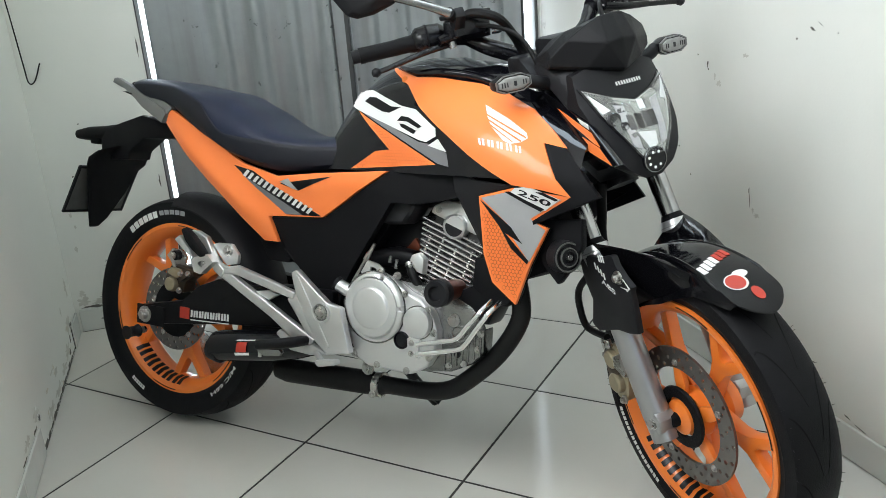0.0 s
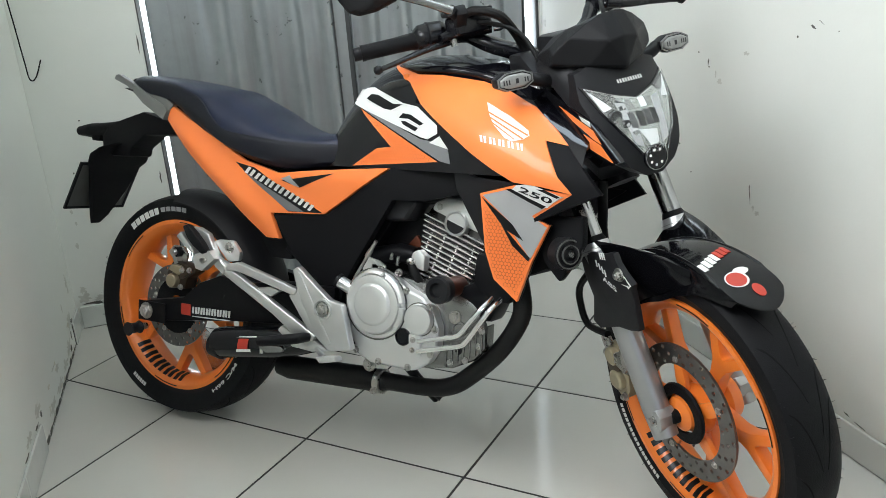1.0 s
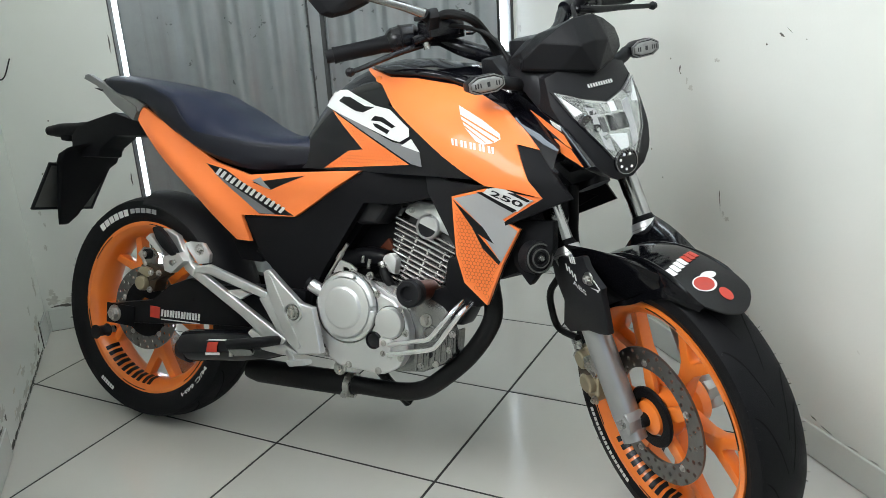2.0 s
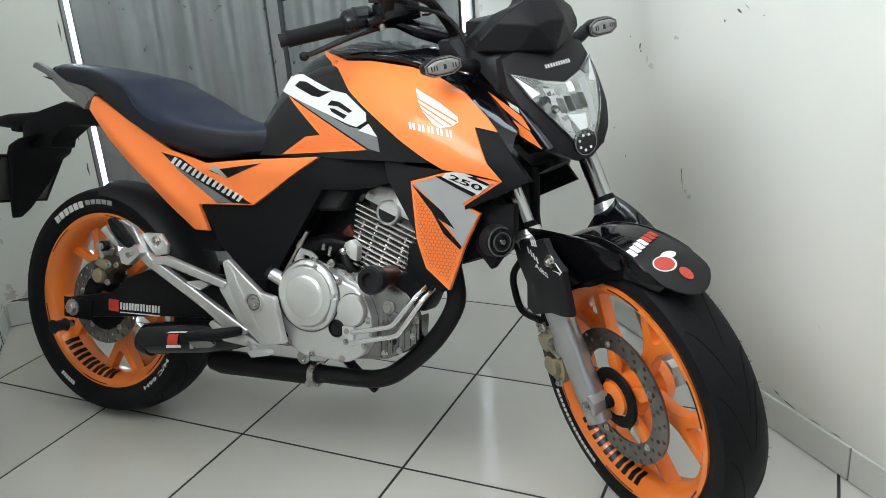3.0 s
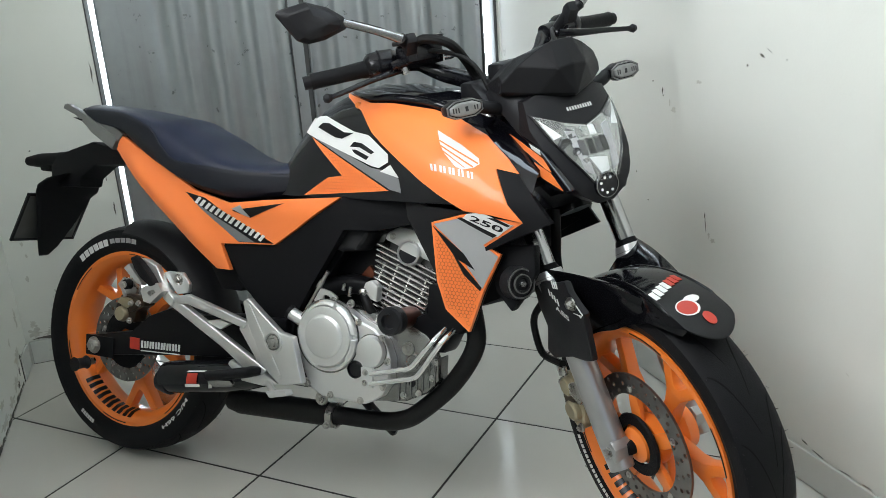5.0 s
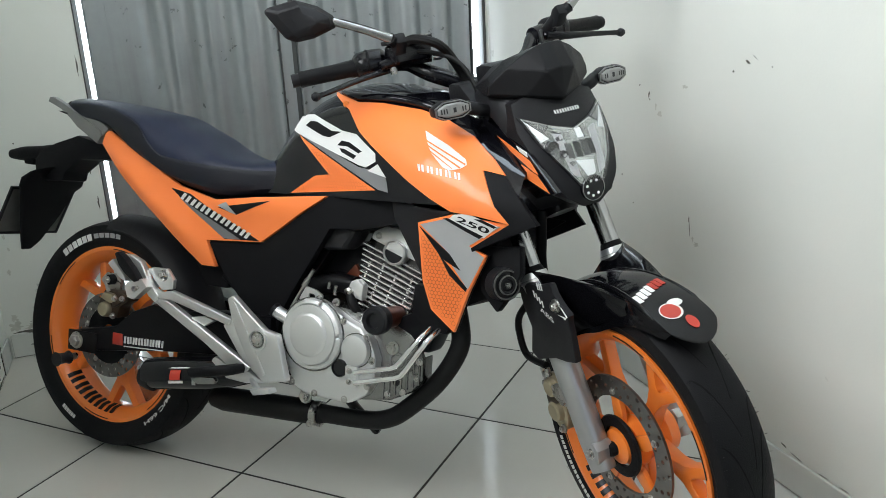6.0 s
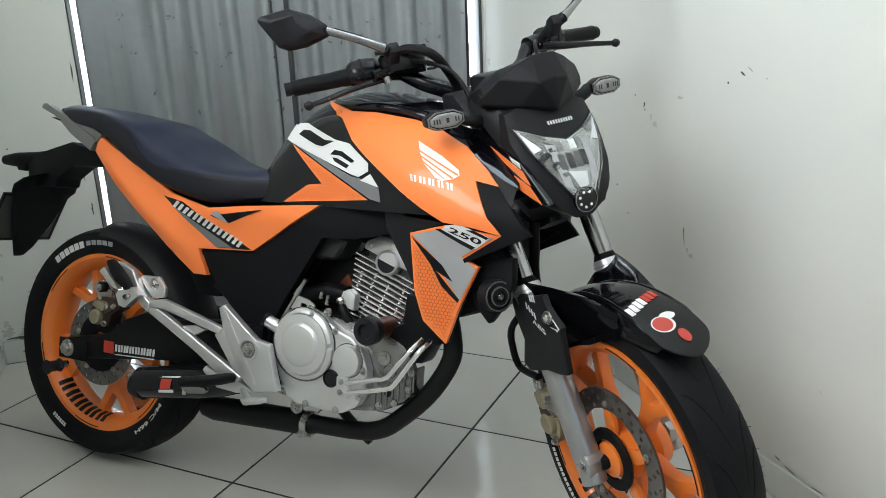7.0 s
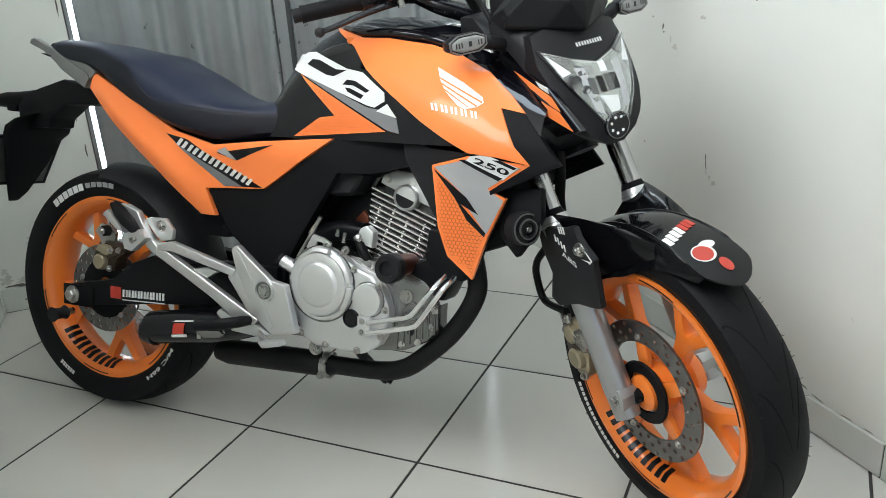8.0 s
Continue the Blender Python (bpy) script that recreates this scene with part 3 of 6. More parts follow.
def ridge(x, z, a, b, wide, high):
    """A soft crease along the line from a to b."""
    dx, dz = b[0] - a[0], b[1] - a[1]
    l = math.hypot(dx, dz)
    d = abs((x - a[0]) * dz - (z - a[1]) * dx) / l
    s = ((x - a[0]) * dx + (z - a[1]) * dz) / (l * l)
    return high * max(0, 1 - d / wide) * max(0, min(1, 4 * s, 4 * (1 - s)))


def tank_top(x):
    return interp(x, (.50, .53, .56, .60, .65, .72, .80, .90, 1.0, 1.1, 1.16), (.79, .85, .89, .918, .941, .957, .957, .942, .908, .86, .82))


def shoulder(x, z):
    """The two creases of the tank side: a long one along its flank and a crisp one under its upper edge."""
    return ridge(x, z, (.68, .915), (1.30, .575), .075, .008) + ridge(x, z, (.69, .909), (1.10, .810), .026, .0065)


def tank_y(x, z):
    w = interp(x, (.50, .58, .65, .75, .85, .95, 1.05, 1.14), (.092, .112, .124, .145, .168, .188, .196, .186))
    if z < .70:
        return w - (.70 - z) * .14 + shoulder(x, z)
    u = min(.999, (z - .70) / (tank_top(x) - .70))
    return w * (1 - u ** 2.2) ** .6 + shoulder(x, z)


def tail_y(x, z):
    return interp(x, (-.15, .05, .3, .5, .72), (.072, .095, .125, .135, .14)) - max(0, .66 - z) * .12 + ridge(x, z, (-.01, .812), (.39, .535), .045, .020) + ridge(x, z, (.30, .66), (.70, .675), .04, .008)


# -- wheels
def tyre_mesh(R, half):
    prof = [(0.224, -half * 0.74), (0.232, -half * 0.86), (0.246, -half * 0.97), (R - 0.036, -half), (R - 0.026, -half * 0.985)]
    for a in (62, 50, 38, 26, 14, 0, -14, -26, -38, -50, -62):
        prof.append((R - 0.030 + 0.030 * math.cos(radians(a)) ** 0.8, -half * 0.985 * math.sin(radians(a)) / math.sin(radians(66))))
    prof += [(R - 0.026, half * 0.985), (R - 0.036, half), (0.246, half * 0.97), (0.232, half * 0.86), (0.224, half * 0.74)]
    return lathe(prof, 96, closed=True)


def rim_mesh(half):
    h = half
    prof = [(.229, -h), (.229, -h + .005), (.216, -h + .010), (.208, -h * .45), (.203, 0), (.208, h * .45), (.216, h - .010), (.229, h - .005), (.229, h),
            (.219, h), (.210, h - .006), (.199, h * .6), (.192, 0), (.199, -h * .6), (.210, -h + .006), (.219, -h)]
    return lathe(prof, 96, closed=True)


def spoke_mesh(half_thick):
    """One forked spoke that points along +z."""
    out = [(-.017, .030), (.017, .030), (.014, .095), (.020, .122), (.062, .190), (.066, .196), (.046, .202), (.040, .196), (.008, .146), (0, .140), (-.008, .146), (-.040, .196), (-.046, .202), (-.066, .196), (-.062, .190), (-.020, .122), (-.014, .095)]
    bm = prism(out, -half_thick, half_thick, 0.005, seg=2)
    for v in bm.verts:
        v.co.y *= 1.15 - 1.6 * (v.co.z - 0.03)
    return bm


def drilled_ring(r0, r1, n, bands, hole, y0, y1):
    """A brake disc with rows of drilled holes."""
    bm = bmesh.new()
    dr = (r1 - r0) / bands
    for k in range(n):
        for b in range(bands):
            a0, a1 = 2 * math.pi * k / n, 2 * math.pi * (k + 1) / n
            ra, rb = r0 + b * dr, r0 + (b + 1) * dr
            am, rm = (a0 + a1) / 2, (ra + rb) / 2
            edge = [(ra, a0), (ra, am), (ra, a1), (rm, a1), (rb, a1), (rb, am), (rb, a0), (rm, a0)]
            out = [bm.verts.new((r * math.cos(a), y0, r * math.sin(a))) for r, a in edge]
            if (k + 2 * b) % 3 == 0:
                cx, cz = rm * math.cos(am), rm * math.sin(am)
                inn = []
                for r, a in edge:
                    d = Vector((r * math.cos(a) - cx, 0, r * math.sin(a) - cz)).normalized() * hole
                    inn.append(bm.verts.new((cx + d.x, y0, cz + d.z)))
                for i in range(8):
                    j = (i + 1) % 8
                    bm.faces.new((out[i], out[j], inn[j], inn[i]))
            else:
                bm.faces.new(out)
    bmesh.ops.remove_doubles(bm, verts=bm.verts, dist=1e-5)
    r = bmesh.ops.extrude_face_region(bm, geom=bm.faces[:])
    for v in r["geom"]:
        if isinstance(v, bmesh.types.BMVert):
            v.co.y = y1
    return bm


def arc_block(r0, r1, a0, a1, y0, y1, n=4, lift=0.0):
    """A thin patch on a cone between (r0, y0) and (r1, y1), from angle a0 to a1 (degrees, from +x towards +z)."""
    bm = bmesh.new()
    rows = []
    for k in range(n + 1):
        a = radians(a0 + (a1 - a0) * k / n)
        c, s = math.cos(a), math.sin(a)
        rows.append([(r0 * c, y0, r0 * s), (r1 * c, y1, r1 * s), (r1 * c, y1 - 0.001, r1 * s), (r0 * c, y0 - 0.001, r0 * s)])
    return rings(bm, rows)


def wheel(name, m, R, tyre_half, rim_half, turn, disc_r, label):
    rim = part(name, rim_mesh(rim_half), ORANGE_RIM, bike, label, m)
    part("tyre", tyre_mesh(R, tyre_half), RUBBER, rim, "black road tyre")
    for k in range(5):
        part("spoke", spoke_mesh(rim_half * 0.30), ORANGE_RIM, rim, m=Matrix.Rotation(radians(turn + 72 * k), 4, "Y"))
    part("hub", lathe([(.028, -rim_half * 1.0), (.046, -rim_half * .95), (.050, -rim_half * .5), (.040, 0), (.050, rim_half * .5), (.046, rim_half)], 40), ORANGE_RIM, rim)
    yd = -rim_half - 0.004
    disc = part("brake_disc", drilled_ring(disc_r - 0.041, disc_r, 66, 3, 0.0047, yd - 0.0025, yd + 0.0025), DISC, rim, "drilled steel brake disc")
    for k in range(5):
        arm = prism([(-.012, .036), (.012, .036), (.016, .070), (.010, disc_r - .028), (-.010, disc_r - .028), (-.014, .070)], yd - 0.001, yd + 0.010, 0.003)
        part("disc_carrier", arm, ORANGE_RIM, disc, m=Matrix.Rotation(radians(turn + 36 + 72 * k), 4, "Y"))
        b = bolt((0, yd - 0.002, disc_r - .030), 0.005, 0.005)
        part("disc_bolt", b, STEEL, disc, m=Matrix.Rotation(radians(turn + 36 + 72 * k), 4, "Y"))
    # thin printed stripes round the rim
    for a0 in range(0, 360, 60):
        part("rim_stripe", arc_block(.2210, .2232, a0 + 8, a0 + 30, -rim_half - .0006, -rim_half - .0006, 10), BLACK_PRINT, rim)
    return rim


front = wheel("front_wheel", STEER @ Matrix.Translation((WB, 0, FZ)), 0.284, 0.051, 0.047, 29, 0.138, "orange cast front wheel with forked spokes")
rear = wheel("rear_wheel", Matrix.Translation((0, 0, RZ)), 0.297, 0.064, 0.052, 33, 0.110, "orange cast rear wheel with forked spokes")
# black lettering blocks on the rims and white ones on the tyres
for rim, h in ((front, .047), (rear, .052)):
    for k in range(10):
        bm = bmesh.new()
        rows = []
        for i in range(5):
            g = radians(219 + (k // 2) * 11.2 + (k % 2) * 5.2 + 3.3 * i / 4)
            c, q = math.cos(g), math.sin(g)
            inner = ((.2085, -h + .0065), (.1975, -h * .60), (.1935, -h * .22))
            rows.append([(p * c, y, p * q) for p, y in inner] + [((p - .001) * c, y, (p - .001) * q) for p, y in reversed(inner)])
        part("rim_letter", rings(bm, rows), BLACK_PRINT, rim, "slim black bar")
for a0, n, w, r0, r1, mat in ((130, 6, 3.4, .248, .265, WHITE_PRINT), (103, 5, 3.4, .2515, .2635, SILVER_PRINT)):
    for k in range(n):
        part("tyre_letter", arc_block(r0, r1, a0 - k * (w + .9) - w, a0 - k * (w + .9), -.0634, -.0644, 3), mat, rear, "pale raised block letter")
part("tyre_size", arc_text("M/C 66H", .2465, .2560, -29, -56, -.0646), WHITE_PRINT, rear, "small white raised letters")
for k in range(6):
    part("tyre_letter", arc_block(.252, .262, 234 + k * 2.0, 235.5 + k * 2.0, -.0634, -.0642, 2), WHITE_PRINT, rear)
for k in range(6):
    part("tyre_letter", arc_block(.238, .250, 330 - k * 4.0 - 3.2, 330 - k * 4.0, -.0500, -.0512, 3), WHITE_PRINT, front, "white raised block letter")
for k in range(16):
    part("tyre_letter", arc_block(.240, .248, 200 + k * 2.6, 202 + k * 2.6, -.0502, -.0512, 2), WHITE_PRINT, front)


def tread(rim, R, half, n):
    """Curved tread grooves as dark ribbons on both shoulders and fine rubber hairs at the edge."""
    def surf(y, lift):
        a = math.asin(min(1, abs(y) * math.sin(radians(66)) / (half * .985)))
        return R - .030 + .030 * math.cos(a) ** .8 + lift
    for s in (-1, 1):
        rows = []
        for k in range(13):
            f = k / 12
            y = s * half * (.10 + .72 * f)
            g = .34 * f + .10 * math.sin(f * 2.6)
            w = .0010 + .0022 * math.sin(math.pi * min(1, f * .9 + .08))
            pts = []
            for dg, lift in ((-w, -.003), (w, -.003), (w, .0004), (-w, .0004)):
                r = surf(y, lift)
                pts.append((r * math.cos(g + dg / R), y, r * math.sin(g + dg / R)))
            rows.append(pts)
        # the ribbon's darker colour paints the shade inside a groove
        first = part("tread_groove", rings(bmesh.new(), rows), GROOVE, rim)
        for k in range(1, n):
            ob = new("tread_groove", first.data)
            ob.parent = rim
            ob.matrix_basis = Matrix.Rotation(2 * math.pi * (k + (.5 if s > 0 else 0)) / n, 4, "Y")
    bm = bmesh.new()
    for k in range(150):
        g = random.random() * 2 * math.pi
        s = random.choice((-1, 1))
        y = s * half * random.choice((.93, .98, .86))
        r = surf(y, -.001)
        d = Vector((math.cos(g) + random.uniform(-.3, .3), s * random.uniform(.1, .6), math.sin(g) + random.uniform(-.3, .3))).normalized()
        p = Vector((r * math.cos(g), y, r * math.sin(g)))
        tube([p, p + d * random.uniform(.003, .008)], [.0005, .0003], 4, 1, bm)
    part("rubber_hairs", bm, RUBBER, rim)["kind"] = "stuff"


tread(front, .284, .051, 15)
tread(rear, .297, .064, 15)
# front sensor ring and axle end
part("sensor_ring", lathe([(.040, -.064), (.060, -.064), (.062, -.060), (.060, -.056), (.040, -.056)], 48, closed=True), MATT_BLACK, front, "black sensor ring")
part("hub_cap", lathe([(.006, -.074), (.020, -.072), (.034, -.066), (.036, -.055)], 32), ORANGE_RIM, front)
part("axle_end", lathe([(.004, -.088), (.012, -.087), (.014, -.080), (.014, -.06)], 24), MATT_BLACK, front)

# -- front fork, fender, brake
FX = lambda z: 1.207 - 0.4727 * (z - 0.595)
for s in (-1, 1):
    y = 0.095 * s
    part("fork_tube", tube([(FX(.56), y, .56), (FX(.95), y, .95)], 0.0200, 24, 1), FORK_TUBE, bike, "polished fork tube", STEER)
    low = tube([(FX(.596), y, .596), (FX(.575), y, .575), (FX(.54), y, .54), (FX(.30), y, .30), (FX(.25), y, .25)], [.030, .029, .0265, .0265, .024], 24, 1)
    slider = part("fork_slider", low, FORK, bike, "silver fork leg", STEER)
    part("fork_collar", tube([(FX(.607), y, .607), (FX(.590), y, .590)], [.027, .031], 24, 1), SILVER, slider)
    part("dust_seal", tube([(FX(.618), y, .618), (FX(.606), y, .606)], [.0205, .025], 24, 1), MATT_BLACK, slider)
    foot = prism([(1.345, .300), (1.350, .272), (1.372, .262), (1.384, .276), (1.384, .300), (1.370, .312)], y - .020, y + .020, .005)
    part("axle_clamp", foot, FORK, slider)
    part("pinch_bolt", bolt((1.362, y + s * .020, .288), .008, .010, s), STEEL, slider)
# brake caliper of the front wheel
cal = part("front_caliper", prism([(1.195, .372), (1.212, .398), (1.240, .405), (1.264, .395), (1.266, .350), (1.262, .300), (1.246, .276), (1.222, .283), (1.203, .325)], -.100, -.062, .009, seg=3), GOLD, bike, "bronze front brake caliper", STEER)
for x, z, r in ((1.228, .372, .021), (1.236, .322, .023)):
    part("caliper_piston", lathe([(.003, -.013), (r * .72, -.013), (r * .9, -.010), (r, 0), (r, .02)], 28, (x, -.100, z)), GOLD, cal)
part("caliper_bridge", prism([(1.208, .350), (1.215, .330), (1.25, .345), (1.262, .362), (1.245, .360)], -.108, -.09, .004), BRONZE, cal)
part("caliper_bracket", prism([(1.215, .37), (1.27, .40), (1.29, .37), (1.275, .35)], -.112, -.085, .004), STEEL, cal)
part("hose_union", tube([(1.226, -.106, .398), (1.224, -.106, .414)], [.008, .006], 12, 1), STEEL, cal)
part("bleed_nipple", tube([(1.202, -.10, .385), (1.190, -.10, .402)], [.005, .003], 10, 1), STEEL, cal)
for x, z in ((1.252, .288), (1.208, .375), (1.27, .355)):
    part("caliper_bolt", bolt((x, -.100, z), .0065, .010), STEEL, cal)



# fender: a curved shell over the tyre, wide at the forks
def fender_size(f):
    g, e = min(1, f / 0.24), min(1, f / 0.17)
    return 0.059 * (0.86 + 0.14 * math.sqrt(1 - (1 - e) ** 2)), 0.028 + 0.024 * g + 0.030 * math.sin(0.5 * math.pi * min(1, max(0, (f - .15) / .35))) ** 2


def fender_drop(v, f, drop):
    """How far the shell falls from its crown at the side v: a nearly flat top, a crease, then a steep skirt."""
    crease = fender_crease(f)
    deep = 1.02 - 0.62 * (1 - f) ** 4
    return (0.10 * v * v if v < crease else 0.10 * crease ** 2 + deep * (v - crease) / (1 - crease)) * drop * 1.15


def fender_crease(f):
    return 0.95 - 0.27 * min(1, f / 0.5)


def fender_mesh(a0, a1, rad, thick=0.004):
    rows, n = [], 34
    for k in range(n + 1):
        f = k / n
        a = radians(a0 + (a1 - a0) * f)
        half, drop = fender_size(f)
        c = fender_crease(f)
        sides = [-1, -(1 + c) / 2, -c - .012, -c + .012, -.75 * c, -.5 * c, -.25 * c, 0, .25 * c, .5 * c, .75 * c, c - .012, c + .012, (1 + c) / 2, 1]
        pts = []
        for lower in (0, 1):
            for u in (reversed(sides) if lower else sides):
                v = abs(u)
                rr = rad - fender_drop(v, f, drop) - (thick if lower else 0)
                back = a + radians(7 * v ** 2 * (1 - f) ** 3)
                pts.append((WB + rr * math.cos(back), half * u, FZ + rr * math.sin(back)))
        rows.append(pts)
    return rings(bmesh.new(), rows)


def fender_point(a, u, lift=0.0012):
    f = (a - 53) / 97
    half, drop = fender_size(f)
    v = abs(u)
    rr = 0.323 + lift - fender_drop(v, f, drop)
    return (WB + rr * math.cos(radians(a)), half * u, FZ + rr * math.sin(radians(a)))


fender = part("front_fender", fender_mesh(53, 150, 0.323), FENDER_BLACK, bike, "gloss black front fender", STEER)
# bead added on each crease, shaped to show a streak of highlight
for s in (-1, 1):
    part("fender_glint_bead", tube([fender_point(a, s * fender_crease((a - 53) / 97), -.0030) for a in range(66, 122, 4)], [.0008] + [.0050] * 12 + [.0008], 12, 2), FENDER_BLACK, fender, "bead added on the fender's crease to catch a highlight")


def fender_patch(pts, mat, name, label, lift=.0012):
    """A thin sticker on the fender; pts are (angle, side)."""
    bm = rings(bmesh.new(), [[fender_point(a, u, h) for a, u in pts] for h in (.0006, lift)])
    return part(name, bm, mat, fender, label)


def oval(a, u, ra, ru, n=18, turn=0.0):
    c, q = math.cos(turn), math.sin(turn)
    return [(a + ra * (c * math.cos(2 * math.pi * k / n) - q * math.sin(2 * math.pi * k / n)), u + ru * (q * math.cos(2 * math.pi * k / n) + c * math.sin(2 * math.pi * k / n))) for k in range(n)]


fender_patch(oval(66.7, -.27, 3.4, .36), WHITE_PRINT, "fender_sticker", "pale edge of a sticker", .0010)
fender_patch(oval(66.7, -.29, 2.9, .30), RED_PRINT, "fender_sticker", "plain red oval sticker", .0015)
fender_patch(oval(69.3, .06, 1.6, .26), WHITE_PRINT, "fender_sticker", "plain white oval sticker", .0012)
fender_patch(oval(60.6, .02, 2.6, .17), RED_PRINT, "fender_sticker", "plain red oval sticker", .0014)
for s in (-1, 1):
    # raised ear: a ridge that runs from the fork leg down to the fender's shoulder
    rows = []
    for k in range(9):
        t = k / 8
        crest = Vector((1.200, s * .116, .618)).lerp(Vector(fender_point(80, s * .84, .001)), t) + Vector((0, 0, .010 * math.sin(math.pi * t)))
        back = Vector((1.176, s * .060, .606)).lerp(Vector(fender_point(84, s * .74, -.004)), t)
        inner = Vector(fender_point(122 - 38 * t, s * (.40 + .36 * t), -.006))
        outer = Vector(fender_point(126 - 48 * t, s * (1.0 - .08 * t), -.004)) + Vector((0, s * .012 * (1 - t), 0))
        rows.append([inner, inner.lerp(crest, .55) + (back - crest) * .12 * (1 - t), crest + Vector((0, -s * .004, 0)), crest, crest.lerp(outer, .5) + Vector((0, s * .004, .003)), outer])
    part("fender_ear", rings(bmesh.new(), rows), FENDER_BLACK, fender, "gloss black ear beside the fork leg")
for k in range(7):
    u0 = -.79 + k * .195
    bm = rings(bmesh.new(), [[fender_point(74.2 + .8 * k, u0, h), fender_point(74.2 + .8 * k, u0 + .16, h), fender_point(78.2 + .8 * k, u0 + .16, h), fender_point(78.2 + .8 * k, u0, h)] for h in (.0006, .0014)])
    part("fender_letter", bm, WHITE_PRINT if k < 4 else RED_PRINT, fender, "block letter sticker")
for s in (-1, 1):
    guard = prism([(1.187, .586), (1.225, .600), (1.262, .604), (1.296, .616), (1.308, .618), (1.316, .600), (1.334, .584), (1.358, .568), (1.354, .556), (1.358, .535), (1.364, .478), (1.335, .470), (1.296, .465), (1.228, .440), (1.204, .450), (1.218, .505), (1.196, .545)], min(s * .110, s * .124), max(s * .110, s * .124), .004)
    if s > 0:
        guard = prism([(1.187, .580), (1.225, .596), (1.255, .600), (1.285, .585), (1.320, .552), (1.345, .520), (1.35, .48), (1.296, .465), (1.228, .440), (1.204, .450), (1.218, .505), (1.196, .545)], .105, .118, .004)
    stay = part("fender_stay", guard, SATIN_BLACK, bike, "black fork guard", STEER)
    if s < 0:
        part("stay_bolt", bolt((1.322, s * .124, .580), .009, .011, s), STEEL, stay)
    if s < 0:
        for x, z in ((1.262, .603), (1.269, .604), (1.276, .605), (1.246, .584), (1.255, .580), (1.264, .575), (1.273, .570)):
            part("guard_print", prism([(x, z - .007), (x + .004, z - .007), (x + .001, z + .006), (x - .003, z + .006)], -.1248, -.1238), WHITE_PRINT, stay)
        for q in ([(1.322, .562), (1.352, .564), (1.346, .558), (1.342, .561)], [(1.334, .580), (1.337, .580), (1.355, .566), (1.352, .564)]):
            part("guard_print", prism(q, -.1248, -.1238), WHITE_PRINT, stay)
        part("guard_letters", fit_text("ABS", (1.262, .553), (1.306, .540), (1.261, .563), lambda x, z: .1242, .0004), WHITE_PRINT, stay, "printed white letters")

# -- headlight cowl, lamp, visor, indicators
def face_x(y, z):
    """How far forward the face of the cowl stands."""
    return interp(z, (.735, .77, .82, .87, .91, .95), (1.288, 1.294, 1.281, 1.255, 1.230, 1.205)) - 2.0 * y * y - 120 * y ** 4


cowl_rows = []
for x, hw, z0, z1 in ((1.04, .088, .900, .975), (1.08, .104, .885, .985), (1.13, .106, .855, .985), (1.17, .100, .805, .965), (1.20, .087, .755, .935), (1.222, .055, .748, .88)):
    ring = []
    for i in range(24):
        a = 2 * math.pi * i / 24
        c, q = math.cos(a), math.sin(a)
        u = abs(c) ** .75 * (1 if c > 0 else -1)
        w = abs(q) ** .75 * (1 if q > 0 else -1)
        ring.append((x, hw * u * (1 - 0.45 * max(0, -w)), (z0 + z1) / 2 + (z1 - z0) / 2 * w))
    cowl_rows.append(ring)
cowl = part("headlight_cowl", rings(bmesh.new(), cowl_rows), SATIN_BLACK, bike, "satin black headlight cowl", STEER)
# lamp: bright reflector behind clear glass in the face of the cowl


def face_panel(pts, off, thick, step=0.02, bm=None):
    """A panel on the face of the cowl; pts are (y, z)."""
    one = bmesh.new()
    one.faces.new([one.verts.new((0, y, z)) for y, z in pts])
    for axis in (1, 2):
        lo, hi = min(p[axis - 1] for p in pts), max(p[axis - 1] for p in pts)
        c = lo + step
        while c < hi - 0.3 * step:
            co, no = [0, 0, 0], [0, 0, 0]
            co[axis], no[axis] = c, 1
            bmesh.ops.bisect_plane(one, geom=one.verts[:] + one.edges[:] + one.faces[:], dist=1e-5, plane_co=co, plane_no=no)
            c += step
    for v in one.verts:
        v.co.x = face_x(v.co.y, v.co.z) + off
    r = bmesh.ops.extrude_face_region(one, geom=one.faces[:])
    for v in r["geom"]:
        if isinstance(v, bmesh.types.BMVert):
            v.co.x -= thick
    return one


LAMP = [(-.086, .909), (-.042, .889), (0, .877), (.042, .889), (.086, .909), (.072, .862), (.053, .826), (.024, .781), (-.024, .781), (-.053, .826), (-.072, .862)]
FACE = [(.88 * y, z) for y, z in [(-.100, .935), (-.05, .95), (0, .955), (.05, .95), (.100, .935), (.110, .885), (.100, .835), (.082, .79), (.055, .757), (.02, .736), (-.02, .736), (-.055, .757), (-.082, .79), (-.100, .835), (-.110, .885)]]
part("cowl_face", face_panel(FACE, 0.0, 0.055), SATIN_BLACK, cowl)
part("lamp_bezel", face_panel([(y * 1.05, .85 + (z - .85) * 1.06) for y, z in LAMP], 0.003, 0.003), GLOSS_BLACK, cowl)
lamp = part("headlight", face_panel(LAMP, 0.005, 0.002), REFLECTOR, cowl, "clear headlight with a mirrored reflector")
for w in (-1, 1):
    part("lamp_facet", face_panel([(w * y, z) for y, z in ((-.082, .905), (-.046, .891), (-.052, .884), (-.062, .880))], 0.0075, 0.002), LAMP_GREY, lamp)
    part("lamp_facet", face_panel([(w * y, z) for y, z in ((-.083, .903), (-.063, .879), (-.055, .868), (-.070, .864))], 0.0068, 0.002), LAMP_GLINT, lamp)
    part("lamp_facet", face_panel([(w * y, z) for y, z in ((.030, .872), (.047, .876), (.036, .800), (.020, .792))], 0.0066, 0.002), SILVER_PRINT, lamp)
